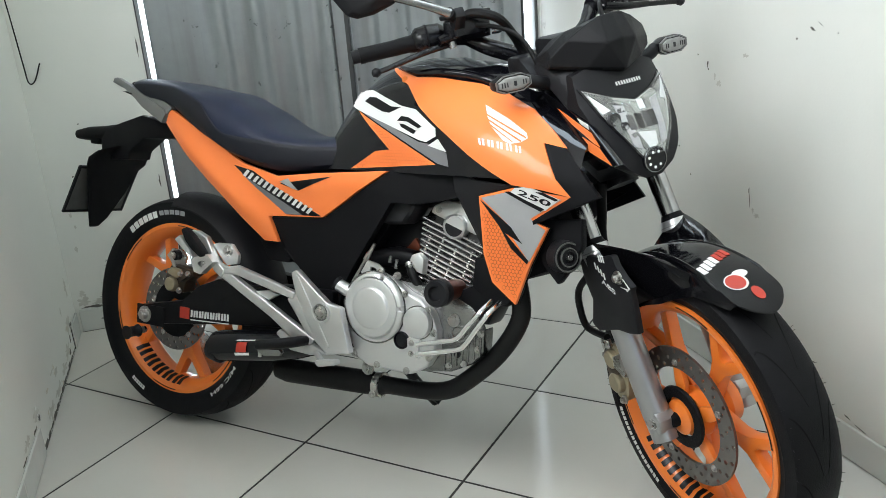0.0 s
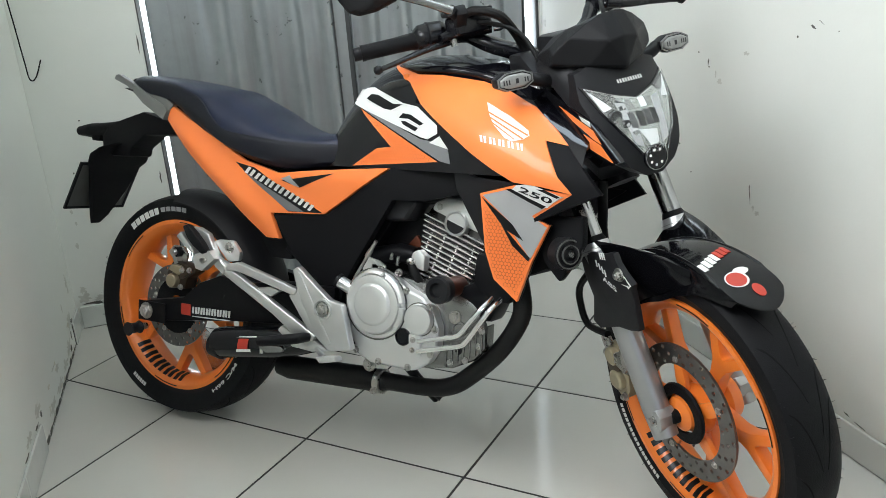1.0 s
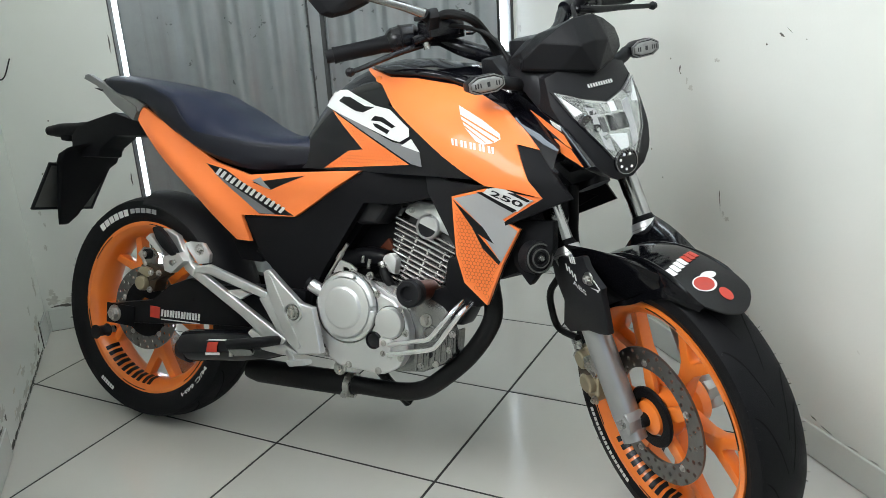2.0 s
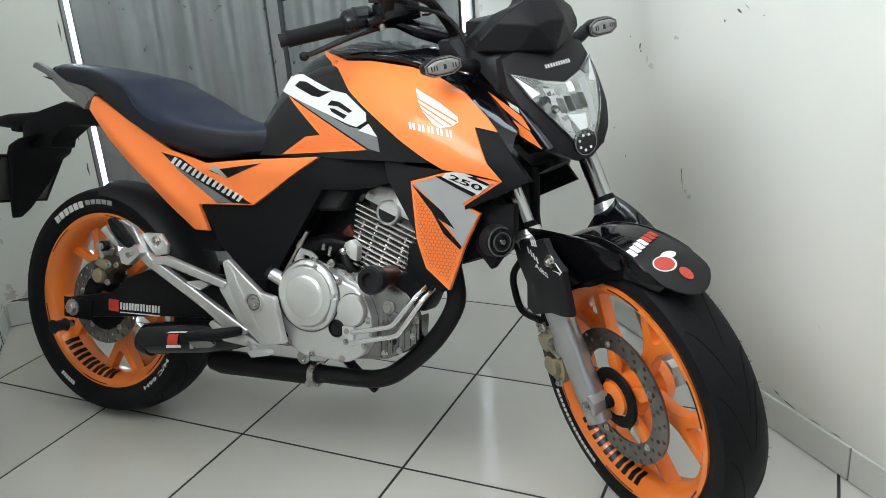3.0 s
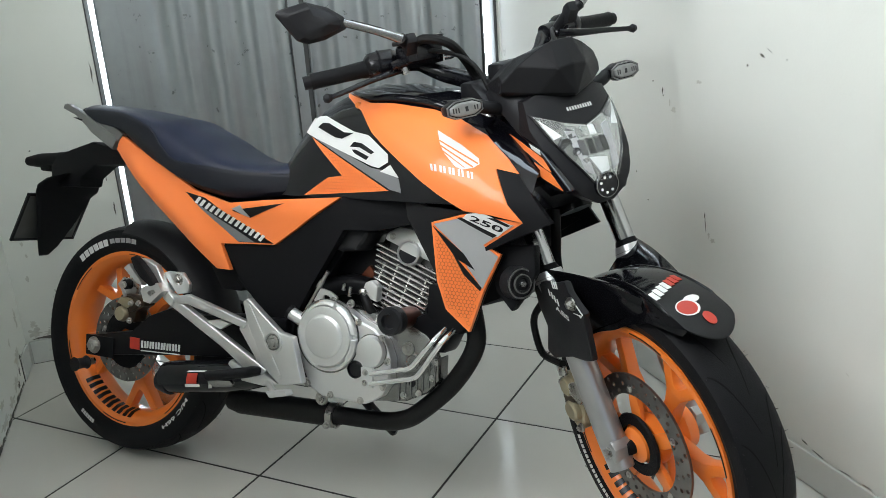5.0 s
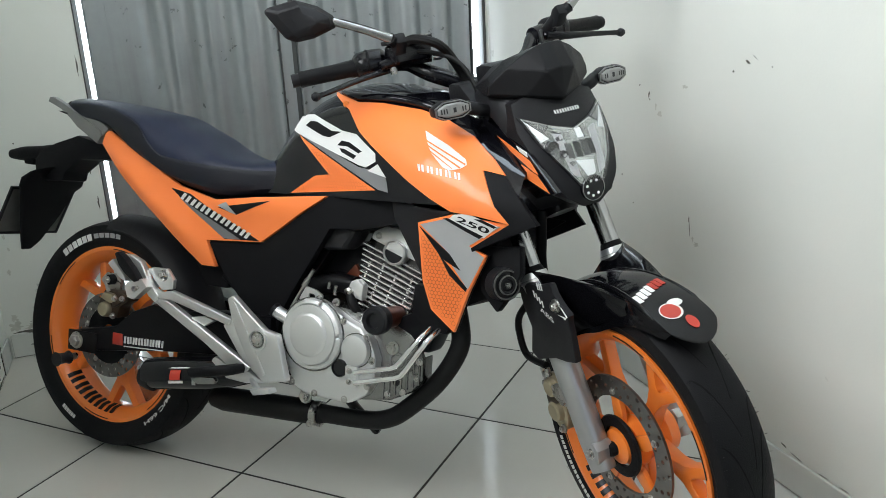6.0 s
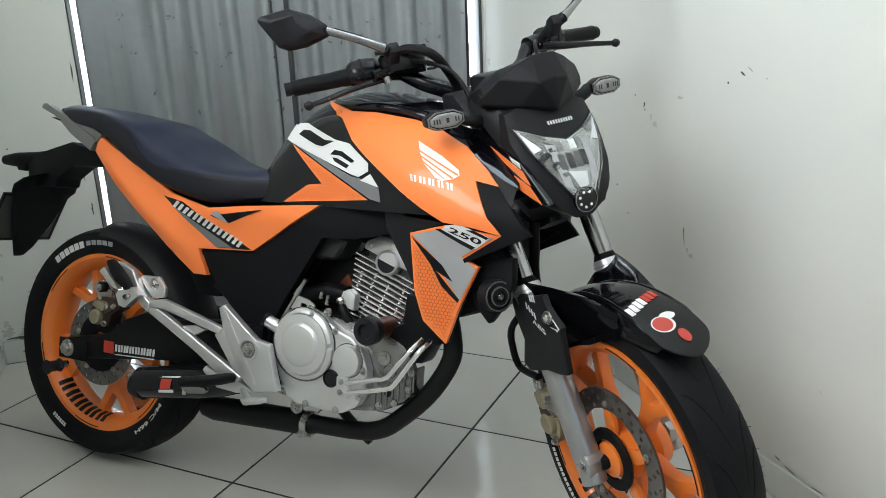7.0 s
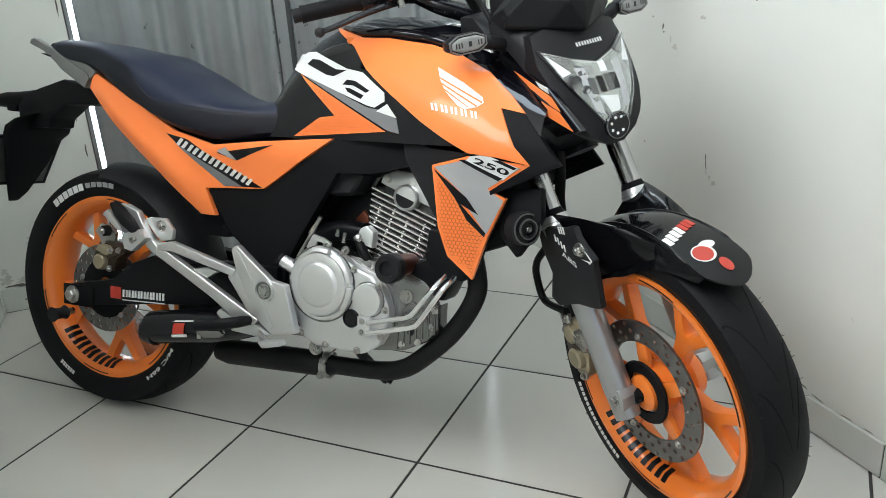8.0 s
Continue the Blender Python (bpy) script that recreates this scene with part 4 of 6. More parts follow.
for k, mat in enumerate((DARK_GLASS, LAMP_GREY, REFLECTOR, LAMP_GLINT, LAMP_GREY)):
    y = -.044 + k * .0145
    part("reflector_step", face_panel([(y, .861 - k * .0005), (y + .013, .861 - k * .0005), (y + .0125, .876 - abs(k - 3) * .001), (y + .0005, .880 - k * .001)], 0.0065 + .0005 * (k % 2), 0.002), mat, lamp)
for y, mat in ((-.033, DARK_GLASS), (-.016, BLACK_PRINT), (.000, DARK_GLASS), (.013, BLACK_PRINT)):
    part("lamp_facet", face_panel([(y, .829), (y + .0125, .827), (y + .0135, .853), (y + .001, .856)], 0.0068, 0.002), mat, lamp)
part("lamp_facet", face_panel([(-.022, .824), (.014, .818), (.012, .796), (-.004, .787)], 0.0070, 0.002), LAMP_GLINT, lamp)
part("lamp_facet", face_panel([(-.036, .822), (-.025, .824), (-.006, .787), (-.012, .786)], 0.0065, 0.002), LAMP_GREY, lamp)
for y, z, r in ((-.055, .852, .0125), (-.040, .838, .007)):
    part("bulb_shade", lathe([(r * .3, -.001), (r * .75, -.001), (r * .8, -.004), (r, -.004), (r, .006)], 24), DARK_GLASS, lamp, m=Matrix.Translation((face_x(y, z) + .006, y, z)) @ Matrix.Rotation(radians(90), 4, "Z"))
part("lamp_glass", face_panel(LAMP, 0.013, 0.002), GLASS, lamp, "clear lamp glass").visible_shadow = False
badge = part("cowl_badge", lathe([(.024, 0), (.024, -.006), (.021, -.008), (.004, -.008)], 32), GLOSS_BLACK, cowl, "round black badge", Matrix.Translation((1.291, 0, .769)) @ Matrix.Rotation(radians(90), 4, "Z"))
part("badge_ring", lathe([(.0225, -.0062), (.0245, -.0062), (.0240, -.0088), (.0228, -.0088)], 32, closed=True), LAMP_GREY, badge)
for k in range(6):
    a = radians(60 + 50 * k)
    part("badge_dot", lathe([(.0027, -.008), (.0025, -.0090), (.001, -.0090)], 12, (.0145 * math.cos(a), 0, .0145 * math.sin(a))), WHITE_PRINT, badge)
for k in range(5):
    for q in slim_pair([(-.0215 + k * .0115, .906), (-.0125 + k * .0115, .906), (-.0125 + k * .0115, .9125), (-.0215 + k * .0115, .9125)]):
        part("cowl_letter", face_panel(q, 0.002, 0.001), WHITE_PRINT, cowl)

# faceted visor over the cowl
vis = bmesh.new()
VISOR = dict(a=(1.240, 0, .934), b=(1.206, -.060, .946), c=(1.157, -.111, .957), d=(1.160, -.109, .974), e=(1.184, -.084, 1.000), f=(1.200, -.050, 1.022), g=(1.208, -.024, 1.034), h=(1.210, 0, 1.036), i=(1.236, -.030, .986), k=(1.240, 0, .990), l=(1.085, -.098, .972), m=(1.095, -.066, 1.000), n=(1.105, 0, 1.014), o=(1.135, -.100, .986), p=(1.145, -.062, 1.014), q=(1.155, 0, 1.028))
vs = {}
for key, p in VISOR.items():
    vs[key] = vis.verts.new(p)
    vs[key + "2"] = vis.verts.new((p[0], -p[1], p[2])) if p[1] else vs[key]
for s in ("", "2"):
    for face in ("abi", "aik", "bcd", "bdei", "efi", "fgi", "gikh", "clod", "dope", "epf", "fpqg", "gqh", "lmpo", "mnqp"):
        vis.faces.new([vs[k + s] for k in face])
r = bmesh.ops.extrude_face_region(vis, geom=vis.faces[:])
for v in r["geom"]:
    if isinstance(v, bmesh.types.BMVert):
        v.co.x -= 0.012
        v.co.z -= 0.006
part("visor", bevel(vis, .0018, 1, 5), VISOR_BLACK, bike, "faceted matt black visor", STEER, sharp=3)

for s in (-1, 1):
    stalk = part("indicator_stalk", tube([(1.12, s * .088, .920), (1.13, s * .128, .932), (1.125, s * .148, .940)], .013, 12), SATIN_BLACK, bike, "", STEER)

    def lozenge(inset):
        """The outline of the indicator, a long lozenge with cut corners, as (y, z)."""
        a, b, h, c = .147 + inset, .218 - inset, .0172 - inset, .017 - .4 * inset
        return [(a, .942 - h * .45), (a + c, .942 - h), (b - c, .942 - h), (b, .942 - h * .45), (b, .942 + h * .45), (b - c, .942 + h), (a + c, .942 + h), (a, .942 + h * .45)]

    def shell(steps):
        """Outlines of growing inset one behind the other: (x, inset)."""
        return rings(bmesh.new(), [[(x - .10 * (y - .146), s * y, z) for y, z in lozenge(d)] for x, d in steps])
    part("indicator_housing", bevel(shell(((1.104, .010), (1.112, .003), (1.124, 0), (1.142, 0), (1.145, .0015))), .002), SATIN_BLACK, stalk)
    part("indicator_rim", bevel(shell(((1.140, .0004), (1.1475, .0006), (1.1475, .0026), (1.140, .0028))), .0005), RAIL, stalk, "thin grey rim")
    lens = part("indicator_lens", bevel(shell(((1.140, .0040), (1.148, .0044), (1.1505, .0072))), .0015), LENS_GREY, stalk, "smoked clear indicator lens")
    for k, wide in ((0, .0012), (1, .0012), (4, .003), (7, .0012), (8, .0012), (9, .0012)):
        y = .160 + .0053 * k
        x = 1.1508 - .10 * (y - .146)
        part("lens_rib", box(x - .002, x, s * y - wide, s * y + wide, .9375, .9465), CHARCOAL, lens)

# -- handlebar, controls, mirrors
# a fat tapered bar
BAR = [(.838, -.375, 1.030), (.868, -.25, 1.040), (.885, -.17, 1.033), (.935, -.11, .992), (.970, 0, .950), (.935, .11, .992), (.885, .17, 1.033), (.868, .25, 1.040), (.838, .375, 1.030)]
bar = part("handlebar", tube(BAR, [.0120, .0125, .0145, .0180, .0185, .0180, .0145, .0125, .0120], 14), CONTROL_BLACK, bike, "black tubular handlebar", STEER)
part("top_clamp", prism([(.985, .935), (1.075, .915), (1.09, .94), (1.04, .975), (.99, .975)], -.115, .115, .008), SATIN_BLACK, bike, "", STEER)
part("brake_hose", tube([(1.095, -.03, .80), (1.150, -.03, .735), (1.150, -.035, .66), (1.145, -.04, .60), (1.170, -.05, .53)], .0105, 12), WIRE, bike, "black hose between the fork legs", STEER)
part("bottom_clamp", prism([(1.11, .745), (1.19, .72), (1.20, .75), (1.12, .78)], -.12, .12, .008), FRAME_BLACK, bike, "", STEER)
part("instrument_panel", box(1.03, 1.10, -.070, .070, .955, 1.005, .012), SATIN_BLACK, bike, "black instrument panel", STEER)
for s in (-1, 1):
    d = Vector((-.034, -.125, -.004)).normalized()
    e0, e1 = Vector((.838, -.375, 1.030)), Vector((.870, -.256, 1.034))
    g = tube([(p.x, -s * p.y, p.z) for p in (e1, e1 + d * .01, e1 + d * .02, e0 - d * .012, e0)], [.0185, .0185, .0165, .0165, .0175], 18, 1)
    part("grip", g, GRIP, bar, "ribbed black rubber grip")
    part("bar_end", tube([(e0 + d * k).to_tuple()[:1] + (-s * (e0 + d * k).y, (e0 + d * k).z) for k in (0, .016)], .014, 16, 1), SATIN_BLACK, bar)
    house = [Vector((.868, s * .262, 1.035)), Vector((.870, s * .252, 1.036)), Vector((.874, s * .228, 1.037)), Vector((.880, s * .206, 1.037)), Vector((.886, s * .196, 1.036))]
    sw = part("switch_housing", tube(house, [.019, .028, .0295, .028, .018], 20, 2), CONTROL_BLACK, bar, "rounded black switch housing")
    part("housing_seam", tube([(.8725, s * .236, 1.037), (.8735, s * .232, 1.037)], .0304, 20, 1), GRIP, sw)
    part("lever_perch", tube([(.888, s * .192, 1.035), (.896, s * .158, 1.030)], [.0195, .0205], 18, 1), CONTROL_BLACK, bar)
    part("perch_arm", tube([(.890, s * .180, 1.032), (.912, s * .190, 1.026), (.924, s * .200, 1.022)], [.012, .011, .010], 12, 2), CONTROL_BLACK, bar)
    part("pivot_bolt", tube([(.922, s * .199, 1.034), (.924, s * .199, 1.010)], [.0065, .0075], 12, 1), STEEL, bar)
    if s < 0:
        lever = [(.915, -.165, 1.024), (.912, -.21, 1.020), (.910, -.27, 1.012), (.914, -.34, 1.000), (.914, -.37, .996)]
    else:
        lever = [(.945, .165, 1.03), (.955, .21, 1.022), (.955, .27, 1.016), (.955, .32, 1.010), (.958, .352, 1.006)]
    lv = part("lever", tube(lever, [.010, .009, .007, .006, .006], 12, flat=.7), CONTROL_BLACK, bar, "black lever")
    part("lever_ball", lathe([(.0005, -.010), (.007, -.0075), (.010, 0), (.007, .0075), (.0005, .010)], 16, lever[-1]), SATIN_BLACK, lv)
    # mirror
    m0 = Vector((.920, s * .180, 1.040))
    part("mirror_mount", prism([(.925, 1.040), (.960, 1.045), (.978, 1.072), (.968, 1.092), (.948, 1.082)], s * .180, s * .205, .006), SATIN_BLACK, bar)
    stem = part("mirror_stem", tube([m0, (.950, s * .192, 1.066), (.970, s * .215, 1.084)], .012, 12), SATIN_BLACK, bar)
    part("mirror_arm", tube([(.970, s * .211, 1.082), (.955, s * .255, 1.106), (.930, s * .310, 1.133)], [.010, .008, .008], 12), CASE_GREY, stem, "grey metal mirror arm")
    part("arm_slot", tube([(.9695, s * .214, 1.0895), (.956, s * .25, 1.1105), (.936, s * .296, 1.134)], [.0022, .0030, .0022], 8), SATIN_BLACK, stem)
    shell = bmesh.new()
    o = [(0, .010), (0, -.012), (.045, -.026), (.080, -.028), (.098, -.018), (.129, .038), (.122, .045), (.068, .052), (.028, .034)]
    rows = []
    for dx, k in ((-.010, .97), (0, 1.0), (.016, .72), (.022, .30)):
        rows.append([(.930 + dx - .25 * u, s * (.305 + .062 + (u - .062) * k), 1.133 + .006 + (w - .006) * k) for u, w in o])
    rings(shell, rows)
    mh = part("mirror_housing", bevel(shell, .003, 1), SATIN_BLACK, stem, "black angular mirror housing", sharp=20)
    gl = bmesh.new()
    rings(gl, [[(.930 - .0135 + dx - .25 * u, s * (.367 + (u - .062) * .9), 1.139 + (w - .006) * .9) for u, w in o] for dx in (0, -.002)])
    part("mirror_glass", gl, MIRROR, mh, "mirror glass")
res = part("brake_reservoir", box(.900, .962, -.205, -.122, 1.030, 1.068, .010, 3), CONTROL_BLACK, bar, "black brake fluid reservoir")
part("reservoir_lid", box(.897, .965, -.208, -.119, 1.068, 1.078, .004), SATIN_BLACK, res)
for x, y in ((.905, -.200), (.957, -.128)):
    part("lid_screw", tube([(x, y, 1.077), (x, y, 1.0795)], .0035, 10, 1), STEEL, res)
part("master_cylinder", tube([(.918, -.225, 1.030), (.922, -.19, 1.034), (.934, -.14, 1.034), (.944, -.118, 1.032)], [.010, .0125, .013, .010], 14, 2), CONTROL_BLACK, bar)
part("banjo_bolt", tube([(.946, -.116, 1.032), (.952, -.104, 1.031), (.955, -.097, 1.031)], [.0085, .0085, .006], 12, 1), CHROME, bar, "chrome banjo bolt")
for k, pts in enumerate(([(.955, -.185, 1.068), (.980, -.165, 1.074), (1.006, -.13, 1.058), (1.000, -.10, 1.025), (.985, -.07, .975), (1.02, -.06, .90)],
                         [(.93, -.19, 1.05), (.975, -.14, 1.045), (1.04, -.10, 1.01), (1.09, -.09, .92), (1.08, -.07, .80)],
                         [(.93, .16, 1.04), (.975, .13, 1.035), (1.03, .10, 1.005), (1.05, .09, .93), (1.05, .08, .82)],
                         [(1.07, -.04, .80), (1.15, -.07, .66), (1.175, -.09, .56), (1.128, -.10, .495), (1.120, -.10, .452), (1.140, -.10, .412), (1.222, -.105, .418)])):
    part("cable", tube(pts, (.0095, .0048, .0048, .0075)[k], 10), WIRE, bike, "", STEER)

# -- tank and shrouds
rows = []
for i in range(27):
    x = .505 + (1.145 - .505) * i / 26
    top = tank_top(x)
    ring = []
    for k in range(-16, 17):
        u = 1 - abs(k) / 16
        u = min(.9995, 1 - (1 - u) ** 1.5)
        z = .70 + (top - .70) * u
        ring.append((x, math.copysign(tank_y(x, z), k) if k else 0, z))
    ring += [(x, .03, .70), (x, -.03, .70)]
    rows.append(ring)
tank = part("fuel_tank", rings(bmesh.new(), rows), GLOSS_BLACK, bike, "gloss black and orange fuel tank")
both("tank_panel", panel([(0.627, 0.936), (0.720, 0.886), (0.768, 0.838), (0.807, 0.811), (0.915, 0.742), (0.971, 0.711), (1.017, 0.689), (1.073, 0.684), (1.133, 0.673), (1.104, 0.704), (1.070, 0.770), (1.113, 0.762), (1.084, 0.791), (1.030, 0.835), (0.964, 0.867), (0.900, 0.887), (0.802, 0.901), (0.735, 0.904)], tank_y, .0060, .012, .014, bev=.003), ORANGE, tank, "glossy orange tank side")
# bead added along the panel's upper edge so a highlight runs there
both("tank_glint_bead", tube([(x, -(tank_y(x, z) + .0005), z + .006) for x, z in ((.640, .934), (.680, .921), (.730, .910), (.80, .907), (.86, .900), (.91, .889), (.96, .874))], [.002, .006, .009, .010, .010, .009, .003], 14, 4), GLOSS_BLACK, tank, "glossy black bead added to catch a highlight")
part("tank_plug", lathe([(.001, -.003), (.006, -.003), (.0075, -.001), (.0075, .004)], 20, (.702, -tank_y(.702, .900) - .0065, .900)), ORANGE_RIM, tank)
part("tank_logo", panel([(0.932, 0.842), (0.990, 0.814), (1.033, 0.788), (1.038, 0.778), (1.027, 0.770), (1.005, 0.766), (0.990, 0.772), (0.960, 0.797), (0.943, 0.819)], tank_y, .0070, .001), WHITE_PRINT, tank, "white wing shape")
for pts in ([(0.940, 0.824), (1.035, 0.780), (1.035, 0.777), (0.941, 0.821)], [(0.946, 0.814), (1.027, 0.773), (1.027, 0.770), (0.947, 0.811)], [(0.955, 0.803), (1.010, 0.771), (1.011, 0.769), (0.956, 0.800)]):
    part("logo_line", panel(pts, tank_y, .0077, .0008), ORANGE, tank)
for pts in ([(0.940, 0.763), (0.954, 0.761), (0.950, 0.774), (0.935, 0.776)], [(0.961, 0.760), (0.975, 0.758), (0.970, 0.771), (0.957, 0.773)], [(0.981, 0.757), (0.994, 0.755), (0.990, 0.768), (0.977, 0.770)], [(1.001, 0.754), (1.014, 0.752), (1.009, 0.765), (0.997, 0.767)], [(1.021, 0.751), (1.033, 0.749), (1.029, 0.762), (1.016, 0.764)]):
    for q in slim_pair(pts):
        part("tank_letter", panel(q, tank_y, .0070, .001), WHITE_PRINT, tank, "slim white bar")
both("tank_flash", panel([(0.515, 0.856), (0.533, 0.881), (0.609, 0.879), (0.714, 0.841), (0.758, 0.833), (0.822, 0.793), (0.825, 0.777), (0.800, 0.765), (0.780, 0.769)], tank_y, .0022, .001), WHITE_PRINT, tank, "bold white print")
for pts in ([(0.597, 0.853), (0.608, 0.863), (0.631, 0.861), (0.685, 0.840), (0.715, 0.838), (0.683, 0.826), (0.662, 0.829)], [(0.711, 0.809), (0.721, 0.819), (0.744, 0.816), (0.784, 0.797), (0.775, 0.793), (0.740, 0.807)], [(0.719, 0.803), (0.732, 0.802), (0.770, 0.788), (0.763, 0.781), (0.727, 0.795)]):
    part("flash_cutout", panel(pts, tank_y, .0030, .001), BLACK_PRINT, tank)
both("tank_band", panel([(0.563, 0.846), (0.780, 0.765), (0.828, 0.759), (0.857, 0.744), (0.865, 0.717), (0.837, 0.722), (0.595, 0.830)], tank_y, .0016, .001), GREY_PRINT, tank, "grey printed band")
both("tank_flash", panel([(0.806, 0.758), (0.832, 0.772), (0.858, 0.746)], tank_y, .0026, .001), WHITE_PRINT, tank)
both("tank_corner", panel([(0.587, 0.831), (0.832, 0.720), (0.590, 0.703), (0.659, 0.743), (0.700, 0.747)], tank_y, .0019, .001), ORANGE, tank, "orange printed corner")
part("honeycomb_print", honeycomb([(0.587, 0.831), (0.832, 0.720), (0.590, 0.703), (0.659, 0.743), (0.700, 0.747)], tank_y, .0028, .0044, .0005), ORANGE_DARK, tank, "dark honeycomb print")

shroud = both("radiator_shroud", panel([(0.941, 0.664), (1.017, 0.684), (1.133, 0.673), (1.058, 0.624), (1.087, 0.612), (1.053, 0.539), (1.022, 0.457), (0.971, 0.496), (0.952, 0.550)], tank_y, .002, .012, bev=.003), ORANGE, bike, "orange side shroud with silver print", narrow=.68)
part("shroud_print", panel([(0.947, 0.661), (1.016, 0.678), (1.116, 0.668), (1.054, 0.628), (1.083, 0.608), (1.052, 0.545), (1.016, 0.590), (1.000, 0.597), (1.013, 0.609)], tank_y, .0035, .001), SILVER_PRINT, shroud, "silver printed field")
part("honeycomb_print", honeycomb([(0.946, 0.650), (0.998, 0.605), (1.013, 0.573), (1.049, 0.541), (1.024, 0.468), (0.974, 0.500), (0.956, 0.551)], tank_y, .0034, .0046, .0006, lambda x, z: min(1, max(0, (z - .440) / .06))), ORANGE_DARK, shroud, "dark honeycomb print")
part("shroud_print", panel([(1.011, 0.674), (1.023, 0.684), (1.052, 0.688), (1.112, 0.668), (1.084, 0.645), (1.072, 0.649)], tank_y, .0046, .001), WHITE_PRINT, shroud, "white printed field")
part("shroud_print", panel([(0.999, 0.676), (1.011, 0.677), (1.083, 0.648), (1.075, 0.643)], tank_y, .0056, .001), BLACK_PRINT, shroud)
part("shroud_print", panel([(0.945, 0.658), (1.013, 0.609), (1.037, 0.579), (1.000, 0.597), (1.051, 0.547), (1.048, 0.540), (1.013, 0.568), (0.989, 0.607)], tank_y, .0042, .001), BLACK_PRINT, shroud, "black lightning-shaped print")
both("tank_liner", panel([(0.627, 0.936), (0.720, 0.886), (0.768, 0.838), (0.807, 0.811), (0.915, 0.742), (0.971, 0.711), (1.017, 0.689), (1.073, 0.684), (1.133, 0.673), (1.104, 0.704), (1.070, 0.770), (1.113, 0.762), (1.084, 0.791), (1.030, 0.835), (0.964, 0.867), (0.900, 0.887), (0.802, 0.901), (0.735, 0.904)], lambda x, z: tank_y(x, z) - .010, 0, .006), MATT_BLACK, tank)
part("shroud_liner", panel([(0.941, 0.664), (1.017, 0.684), (1.133, 0.673), (1.058, 0.624), (1.087, 0.612), (1.053, 0.539), (1.022, 0.457), (0.971, 0.496), (0.952, 0.550)], lambda x, z: tank_y(x, z) - .014, 0, .006), MATT_BLACK, bike)
part("shroud_liner", panel([(1.01 + 1.10 * (x - 1.01), .60 + (1.10 if z > .60 else .66) * (z - .60)) for x, z in [(0.941, 0.664), (1.017, 0.684), (1.133, 0.673), (1.058, 0.624), (1.087, 0.612), (1.053, 0.539), (1.022, 0.457), (0.971, 0.496), (0.952, 0.550)]], lambda x, z: tank_y(x, z) * .68 - .012, 0, .006, side=1), MATT_BLACK, bike)
part("shroud_print", panel([(1.065, 0.679), (1.080, 0.679), (1.110, 0.667), (1.104, 0.664)], tank_y, .0056, .001), BLACK_PRINT, shroud)
both("shroud_frame", panel([(1.073, 0.768), (1.113, 0.761), (1.135, 0.735), (1.185, 0.676), (1.060, 0.617), (1.058, 0.624), (1.133, 0.673), (1.104, 0.704)], tank_y, .0045, .02, bev=.002), MATT_BLACK, bike, "black plastic shroud edge", narrow=.68)
both("shroud_rear", panel([(0.867, 0.712), (0.917, 0.695), (1.014, 0.687), (0.944, 0.667), (0.946, 0.550), (0.966, 0.523), (0.916, 0.603), (0.874, 0.668)], lambda x, z: tank_y(x, z) - .012, .000, .02, bev=.002), SATIN_BLACK, bike, "black plastic infill")
part("tank_number", fit_text("250", (1.0284, 0.6728), (1.0926, 0.6527), (1.0337, 0.6827), tank_y, .0062), BLACK_PRINT, shroud, "black printed number")
for s in (-1,):
    part("horn", lathe([(.005, s * .020), (.012, s * .016), (.013, s * .022), (.018, s * .022), (.019, s * .014), (.025, s * .013), (.027, s * .018), (.031, s * .016), (.032, -s * .01)], 36), SATIN_BLACK, bike, "round black horn", Matrix.Translation((1.110, s * .150, .560)) @ Matrix.Rotation(radians(s * -52), 4, "Z"))
horn_at = Matrix.Translation((1.110, -.150, .560)) @ Matrix.Rotation(radians(52), 4, "Z")
for r0, r1, y in ((.026, .0285, -.0195), (.0165, .0185, -.0230)):
    part("horn_ring", lathe([(r0, y), (r1, y), (r1, y + .004), (r0, y + .004)], 36, closed=True), PLATE_BACK, bike, "dull grey ring of the horn", horn_at)
part("horn_boss", lathe([(.001, -.026), (.005, -.026), (.007, -.022), (.007, -.016)], 20), CASE_GREY, bike, "", horn_at)
part("radiator_core", prism([(1.00, .80), (1.07, .79), (1.09, .66), (1.065, .52), (1.02, .50), (.99, .60)], -.120, .120, .01), MATT_BLACK, bike)
part("head_stock", tube([(1.17, 0, .70), (1.05, 0, .95)], .034, 18, 1), FRAME_BLACK, bike)
part("radiator_wing", prism([(1.045, .625), (1.142, .633), (1.146, .580), (1.131, .546), (1.103, .503), (1.069, .540)], -.152, -.120, .006), MATT_BLACK, bike, "black pointed side panel")
fin = part("cowl_fin", prism([(1.038, 0.909), (1.108, 0.902), (1.235, 0.854), (1.324, 0.784), (1.294, 0.775), (1.211, 0.798), (1.143, 0.823), (1.058, 0.878)], -.097, -.084, .003), GLOSS_BLACK, bike, "black fin beside the cowl", STEER)
part("fin_stripe", prism([(1.081, 0.894), (1.165, 0.867), (1.250, 0.836), (1.273, 0.813), (1.255, 0.818), (1.163, 0.858)], -.0985, -.096), ORANGE, fin)
part("fin_stripe", prism([(1.195, 0.827), (1.219, 0.826), (1.269, 0.811), (1.304, 0.782), (1.238, 0.799)], -.0985, -.096), ORANGE, fin)
part("fin_print", prism([(1.208, 0.861), (1.240, 0.851), (1.244, 0.842), (1.217, 0.851)], -.0982, -.096), WHITE_PRINT, fin)

